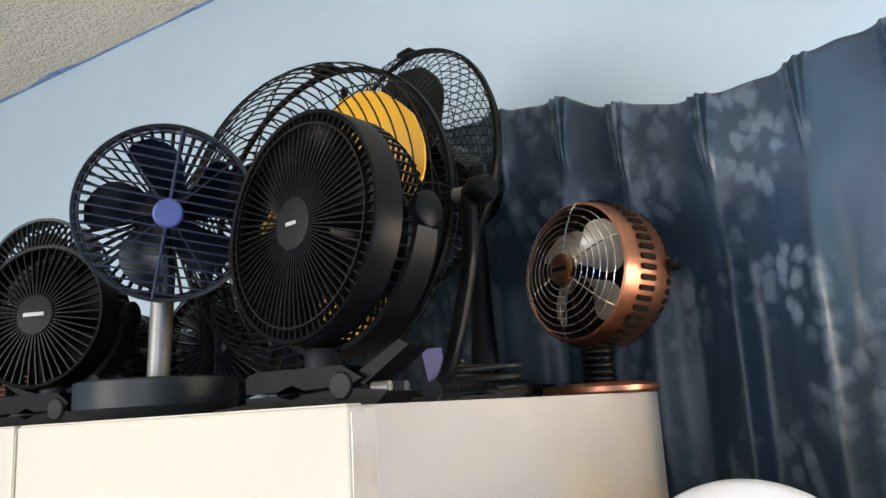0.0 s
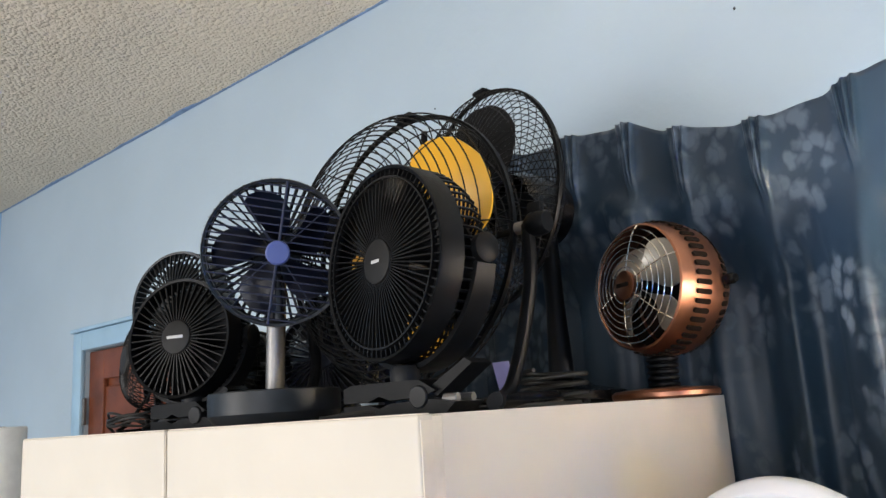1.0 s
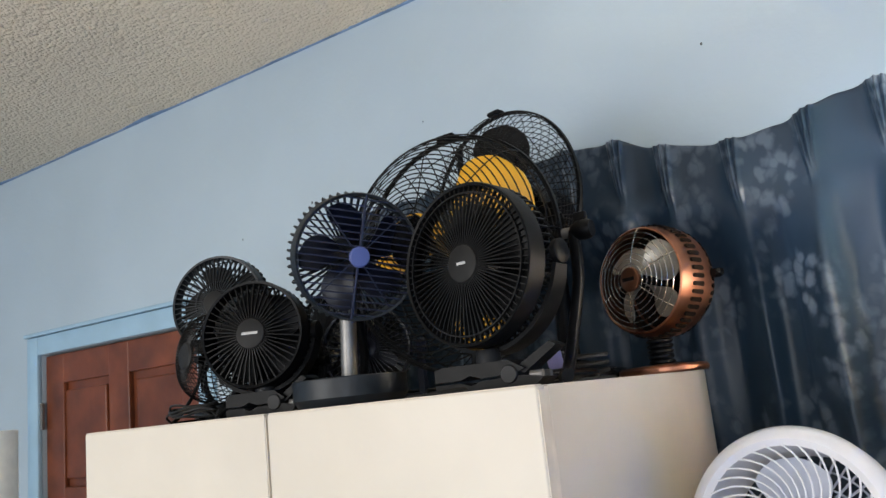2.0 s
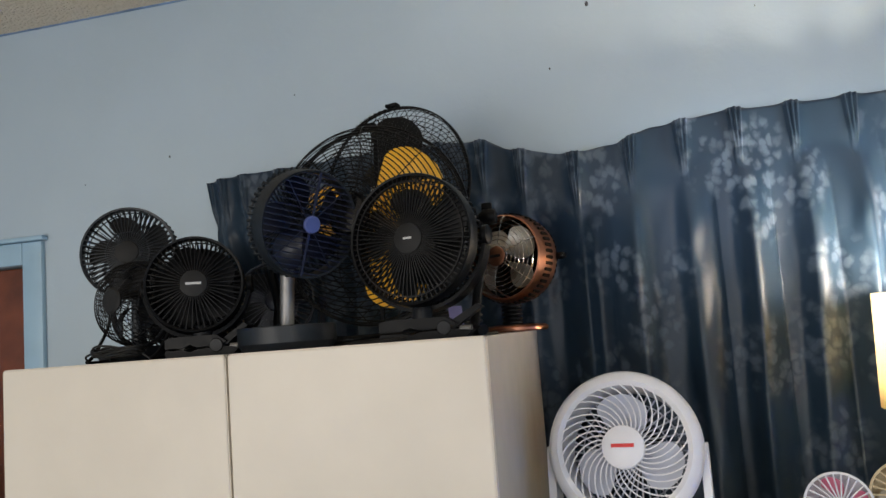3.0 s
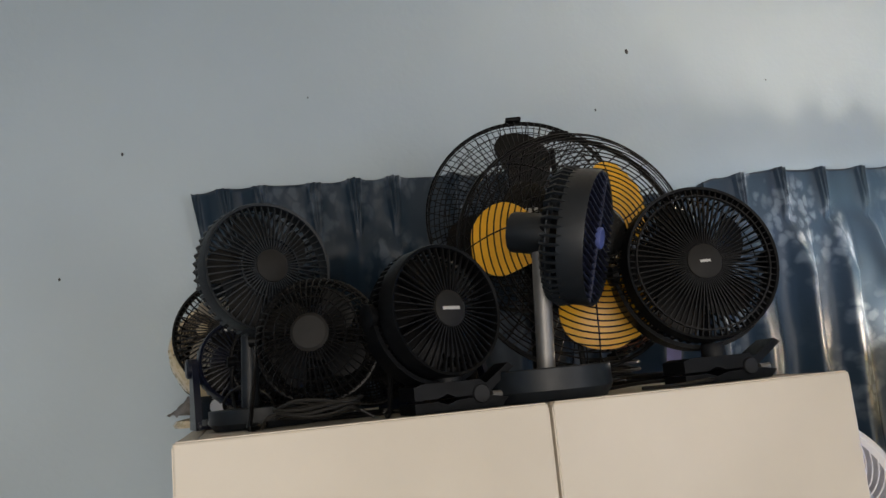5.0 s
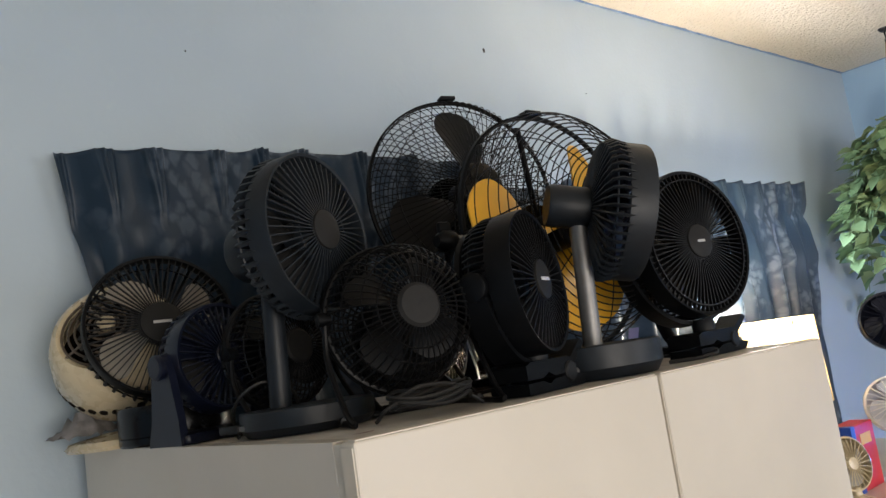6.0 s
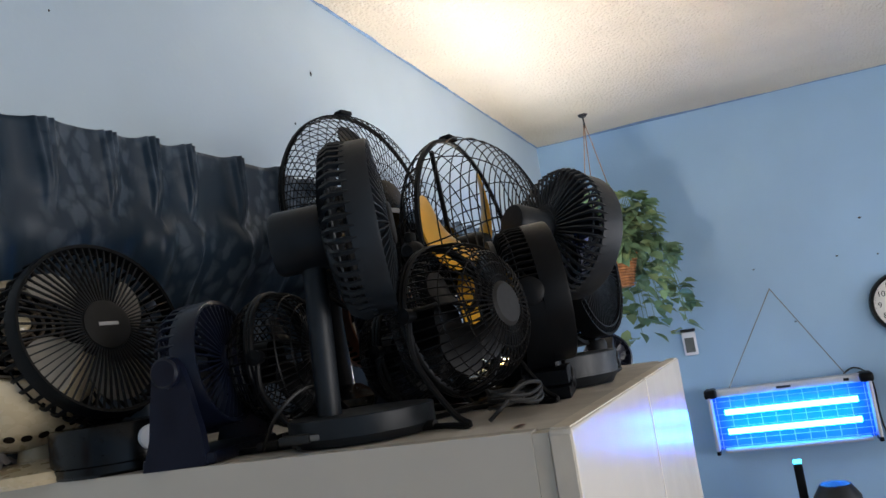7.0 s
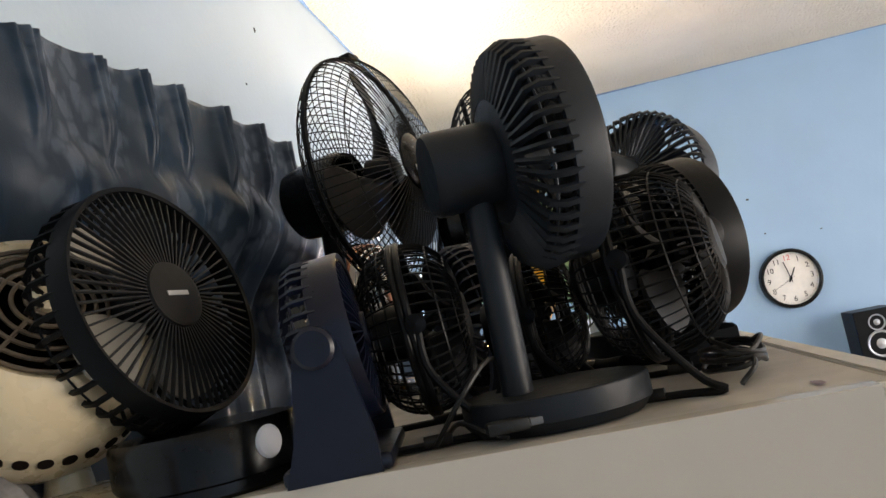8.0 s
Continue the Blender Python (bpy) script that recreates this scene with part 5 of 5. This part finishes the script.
# ---- wall by the corner: insect lamp, clock, thermometer ----
ZX, ZY, ZZ = 3.205, -0.185, 1.297
zap = thing("insect_killer_lamp", pose(ZX, ZY, ZZ), "silver insect-killer lamp with two glowing blue tubes", "insect lamp")
part("back_case", Geo().box(0.045, 0, 0, 0.02, 0.655, 0.262, 0.004), ZAPBACK, zap)
part("frame_bar", Geo().box(0.012, 0, 0.124, 0.066, 0.60, 0.036, 0.006), ALU, zap, "brushed silver bar")
part("frame_bar", Geo().box(0.018, 0, -0.132, 0.054, 0.60, 0.018, 0.005), ALU, zap, "brushed silver bar")
for s in (-1, 1):
    part("frame_end", Geo().box(0, s * 0.326, 0, 0.09, 0.016, 0.25, 0.004), ALU, zap, "silver end plate")
    part("corner_cap", Geo().box(0, s * 0.318, 0.126, 0.096, 0.055, 0.042, 0.012), BLACK, zap, "black plastic corner")
    part("corner_cap", Geo().box(0, s * 0.326, -0.134, 0.094, 0.018, 0.018, 0.005), BLACK, zap, "black plastic corner")
for z in (0.040, -0.045):
    part("tube", Geo().tube([(-0.026, -0.27, z), (-0.026, 0.27, z)], 0.0125, 14), TUBE, zap, "glowing blue tube")
for i in range(11):
    y = -0.3 + 0.06 * i
    part("grid_rod", Geo().tube([(-0.043, y, -0.12), (-0.043, y, 0.108)], 0.0011, 5), ALU, zap)
for i in range(8):
    part("grid_wire", Geo().tube([(-0.046, -0.315, -0.105 + 0.028 * i), (-0.046, 0.315, -0.105 + 0.028 * i)], 0.0009, 5), ALU, zap)
part("switch", Geo().box(-0.023, -0.24, 0.124, 0.004, 0.022, 0.012, 0.001), BLACK, zap)
part("logo_plate", Geo().box(-0.0212, 0.01, 0.124, 0.001, 0.06, 0.01), SLATE, zap, "small grey printed mark")
nail = Vector((WALL_B - 0.006, -0.199, 1.852))
for y in (0.05, -0.43):
    part("hanging_chain", Geo().at(Matrix.Translation((-ZX, -ZY, -ZZ))).tube([nail, (3.215, y, 1.44)], 0.0022, 5), STEEL, zap, "thin hanging chain")
part("nail", Geo().at(Matrix.Translation((-ZX, -ZY, -ZZ))).tube([nail, (WALL_B + 0.004, nail.y, nail.z)], 0.003, 8), STEEL, zap)
part("power_cord", Geo().at(Matrix.Translation((-ZX, -ZY, -ZZ))).tube(smooth_path([(3.25, -0.40, 1.42), (3.262, -0.47, 1.46), (3.272, -0.53, 1.40), (3.279, -0.54, 1.2), (3.279, -0.60, 0.9), (3.279, -0.55, 0.5)], 6), 0.0035, 7), CABLE, zap, "black power cord")

clock = thing("wall_clock", pose(WALL_B, -0.718, 1.708), "round white wall clock with a black rim", "clock")
ck2 = facing((0, 0, 0), 180)
part("rim", Geo().lathe([(0.118, -0.030), (0.124, -0.036), (0.132, -0.034), (0.136, -0.024), (0.136, 0.0), (0.120, 0.0)], 72, True), BLACK_GLOSS, clock, "glossy black rim", 40, ck2)
part("dial", Geo().lathe([(0, -0.014), (0.122, -0.014), (0.122, -0.002), (0, -0.002)], 64), PAPER, clock, "white dial", 20, ck2)
for i in range(60):
    if i % 5:
        a = radians(i * 6)
        part("minute_tick", Geo().box(0.112 * math.sin(a), -0.0146, 0.112 * math.cos(a), 0.0018, 0.0008, 0.0018), BLACK, clock, "", 0, ck2)


def lettering(text, size, material, parent, m):
    cu = bpy.data.curves.new("numeral", "FONT")
    cu.body, cu.size, cu.align_x, cu.align_y, cu.extrude = text, size, "CENTER", "CENTER", 0.0003
    tmp = new("numeral_source", cu)
    me = bpy.data.meshes.new_from_object(tmp.evaluated_get(bpy.context.evaluated_depsgraph_get()))
    bpy.data.objects.remove(tmp)
    me.materials.clear()
    me.materials.append(material)
    ob = new("numeral", me)
    ob.parent = parent
    ob.matrix_basis = m
    return ob


for h in range(1, 13):
    a = radians(30 * h)
    lettering(str(h), 0.034, REDPRINT if h == 12 else BLACK, clock, ck2 @ Matrix.Translation((0.094 * math.sin(a), -0.0147, 0.094 * math.cos(a))) @ Matrix.Rotation(radians(90), 4, "X"))
for nm, deg, length, wd, yy in (("hour_pointer", 29, 0.058, 0.0055, -0.017), ("minute_pointer", 347, 0.088, 0.004, -0.0195), ("second_pointer", 243, 0.09, 0.0014, -0.022)):
    part(nm, Geo().box(0, yy, length / 2 - 0.012, wd, 0.0012, length + 0.012), BLACK, clock, "", 0, ck2 @ Matrix.Rotation(radians(deg), 4, "Y"))
part("centre_pin", Geo().lathe([(0, -0.024), (0.005, -0.0235), (0.006, -0.014), (0, -0.014)], 16), BLACK, clock, "", 30, ck2)

th = thing("thermometer", pose(WALL_B, 0.187, 1.657), "small white wall thermometer with a grey display", "thermometer")
part("case", Geo().box(-0.009, 0, 0, 0.018, 0.062, 0.108, 0.005), WHITEPLASTIC, th)
part("display", Geo().box(-0.0185, 0, -0.006, 0.002, 0.042, 0.068, 0.0008), SCREEN, th, "grey display")
part("top_bar", Geo().box(-0.010, 0, 0.062, 0.02, 0.066, 0.014, 0.003), CHARCOAL, th, "dark top edge")

# ---- speaker and small things by the far wall ----
sp = thing("loudspeaker", pose(3.12, -0.955, 1.30), "black loudspeaker with silver cones on a shelf", "speaker")
part("cabinet", Geo().box(0.02, 0, 0.11, 0.16, 0.17, 0.22, 0.004), BLACK, sp)
for z, r in ((0.075, 0.05), (0.165, 0.03)):
    part("cone", Geo().at(Matrix.Translation((-0.06, 0.0, z)) @ Matrix.Rotation(radians(-90), 4, "Z")).lathe([(r, -0.004), (r * 1.1, -0.007), (r * 1.15, -0.001), (r * 0.5, 0.002), (r * 0.3, -0.004), (0, -0.008)], 32), ALU, sp, "silver cone")
shelf = thing("wall_shelf", pose(3.15, -0.98, 1.30), "dark wooden wall shelf under the speaker", "shelf")
part("board", Geo().box(0.0, 0, -0.012, 0.274, 0.34, 0.024, 0.003), DOORWOOD, shelf)
part("bracket", Geo().box(0.1, 0, -0.08, 0.07, 0.02, 0.11, 0.003), BLACK, shelf)

desk = thing("desk", pose(2.86, -0.25, 0), "dark desk below the insect lamp", "desk")
part("desktop", Geo().box(0, 0, 0.885, 0.78, 1.1, 0.03, 0.004), SLATE, desk)
for x in (-0.36, 0.36):
    for y in (-0.52, 0.52):
        part("leg", Geo().box(x, y, 0.435, 0.04, 0.04, 0.87, 0.004), SLATE, desk)
wand = thing("light_wand", pose(2.86, -0.168, 0.90), "black upright wand with a glowing cyan tip", "light")
part("shaft", Geo().box(0, 0, 0.125, 0.03, 0.034, 0.25, 0.006), BLACK, wand)
part("tip", Geo().box(0, 0, 0.257, 0.028, 0.032, 0.014, 0.004), CYANLED, wand, "glowing cyan tip")
helm = thing("headset_case", pose(2.80, -0.285, 0.90), "rounded black case on the desk", "case")
part("body", Geo().turned([(0, 0), (0.08, 0), (0.09, 0.03), (0.085, 0.13), (0.055, 0.175), (0, 0.185)], 36), CHARCOAL, helm)
led = thing("desk_light", pose(2.78, 0.40, 0.0), "bright white desk light on a thin stand", "lamp")
part("stand", Geo().turned([(0, 0), (0.12, 0), (0.12, 0.02), (0.012, 0.03), (0.010, 1.06), (0, 1.06)], 28), BLACK, led)
part("led_head", Geo().box(0, 0, 1.10, 0.05, 0.08, 0.07, 0.01), ALU, led)
part("diffuser", Geo().box(-0.0275, -0.01, 1.10, 0.004, 0.05, 0.05, 0.001), SPOTLED, led, "bright white diffuser")

# ---- hanging plant ----
PX, PY = 2.86, 0.425
HOOK = ceil_at(PX) - 1.95
plant = thing("hanging_plant", pose(PX, PY, 1.95), "leafy green trailing plant in a woven coir hanging basket", "plant")
g = Geo()
for i in range(13):
    z = 0.012 * i
    r = 0.090 + 0.0031 * i
    g.turned([(r - 0.002, z), (r + 0.004, z + 0.003), (r + 0.0045, z + 0.008), (r - 0.002, z + 0.012)], 40)
g.turned([(0, 0.002), (0.092, 0.0)], 40).turned([(0.126, 0.150), (0.0, 0.140)], 40)
part("basket", g, BASKETM, plant, "orange-brown woven coir", 40)
g = Geo()
for i in range(3):
    a = 2 * math.pi * i / 3 + 0.4
    g.tube([(0.116 * math.cos(a), 0.116 * math.sin(a), 0.15), (0.004 * math.cos(a), 0.004 * math.sin(a), HOOK - 0.05)], 0.0022, 5)
part("cord", g, ROPE, plant, "thin jute cords", 40)
part("hook", Geo().tube(smooth_path([(0, 0, HOOK), (0, 0, HOOK - 0.03), (0.012, 0, HOOK - 0.045), (0, 0, HOOK - 0.058), (-0.01, 0, HOOK - 0.045)], 5), 0.0035, 6).turned([(0, HOOK), (0.022, HOOK), (0.014, HOOK - 0.012), (0, HOOK - 0.012)], 16), CHARCOAL, plant, "dark ceiling hook", 40)


def leaves(seed, count, pale):
    """Many separate folded leaves on arching stems."""
    r = random.Random(seed)
    lv, st = Geo(), Geo()
    for s in range(count):
        a = r.uniform(0, 2 * math.pi)
        reach = r.uniform(0.10, 0.25)
        rise = r.uniform(0.04, 0.30)
        fall = r.choice((0.02, 0.05, 0.10, 0.18, 0.28, 0.36)) * r.uniform(0.6, 1.1)
        if abs(a - 3.35) < 0.75:                  # a gap that shows the basket
            fall, rise, reach = 0.0, max(rise, 0.12), reach * 0.75
        pts = []
        for i in range(7):
            t = i / 6
            rad = 0.05 + reach * (1 - (1 - t) ** 1.6)
            zz = 0.15 + rise * math.sin(math.pi * min(1, t * 1.3)) - fall * t * t
            pts.append(Vector((min(rad * math.cos(a), 0.36), rad * math.sin(a), zz)))
        st.tube(pts, 0.0016, 4)
        for i in range(1, 7):
            for _ in range(2):
                p = pts[i] + Vector((r.gauss(0, 0.012), r.gauss(0, 0.012), r.gauss(0, 0.012)))
                L, Wd = r.uniform(0.05, 0.085), r.uniform(0.040, 0.064)
                m = Matrix.Translation(p) @ Euler((r.uniform(-0.9, 0.3), r.uniform(-0.6, 0.6), a + r.uniform(-1.2, 1.2) - math.pi / 2)).to_matrix().to_4x4()
                lv.at(m)
                lv.add([(0, 0, 0), (-Wd * 0.45, L * 0.22, 0.005), (-Wd * 0.42, L * 0.55, 0.003), (0, L, -0.012), (Wd * 0.42, L * 0.55, 0.003), (Wd * 0.45, L * 0.22, 0.005), (0, L * 0.3, -0.004), (0, L * 0.62, -0.004)],
                       [(0, 6, 1), (1, 6, 7, 2), (2, 7, 3), (0, 5, 6), (5, 4, 7, 6), (4, 3, 7)])
        lv.at(Matrix())
    return lv, st


lv, st = leaves(3, 84, False)
tagged(part("foliage", lv, LEAF, plant, "dense dark green leaves", 60), kind="stuff")
tagged(part("stem_cluster", st, LEAF, plant, "", 60), kind="stuff")
lv, st = leaves(11, 30, True)
tagged(part("young_foliage", lv, LEAFPALE, plant, "paler young leaves", 60), kind="stuff")

# ---- left of the door: paper towel and can on a tall cabinet ----
cab = thing("tall_cabinet", pose(-0.86, 0.33, 0), "plain white tall cabinet past the door", "cabinet")
part("body", Geo().box(0, 0, 0.745, 0.37, 0.36, 1.49, 0.004), MELAMINE, cab)
part("door", Geo().box(0, -0.189, 0.745, 0.35, 0.016, 1.46, 0.004), MELAMINE, cab)
roll = thing("paper_towel_roll", pose(-0.80, 0.25, 1.49), "roll of white paper towel standing upright", "paper towel")
part("paper", Geo().turned([(0.02, 0), (0.068, 0), (0.070, 0.004), (0.070, 0.258), (0.068, 0.262), (0.02, 0.262)], 48), PAPER, roll, "", 30)
part("core", Geo().turned([(0.019, 0.0), (0.021, 0.0), (0.021, 0.264), (0.019, 0.264)], 32), BASKETM, roll, "cardboard core", 30)
can = thing("spray_can", pose(-0.875, 0.20, 1.49), "yellow spray can with a red and blue label", "can")
part("can_body", Geo().turned([(0, 0), (0.031, 0), (0.032, 0.004), (0.032, 0.16), (0.022, 0.172), (0, 0.172)], 32), YELLOWCAN, can, "", 30)
part("can_label", Geo().turned([(0.0325, 0.05), (0.0328, 0.05), (0.0328, 0.10), (0.0325, 0.10)], 32), REDCARD, can, "red label band", 30)
part("can_cap", Geo().turned([(0, 0.17), (0.022, 0.17), (0.022, 0.195), (0, 0.197)], 28), YELLOWCAN, can, "", 30)
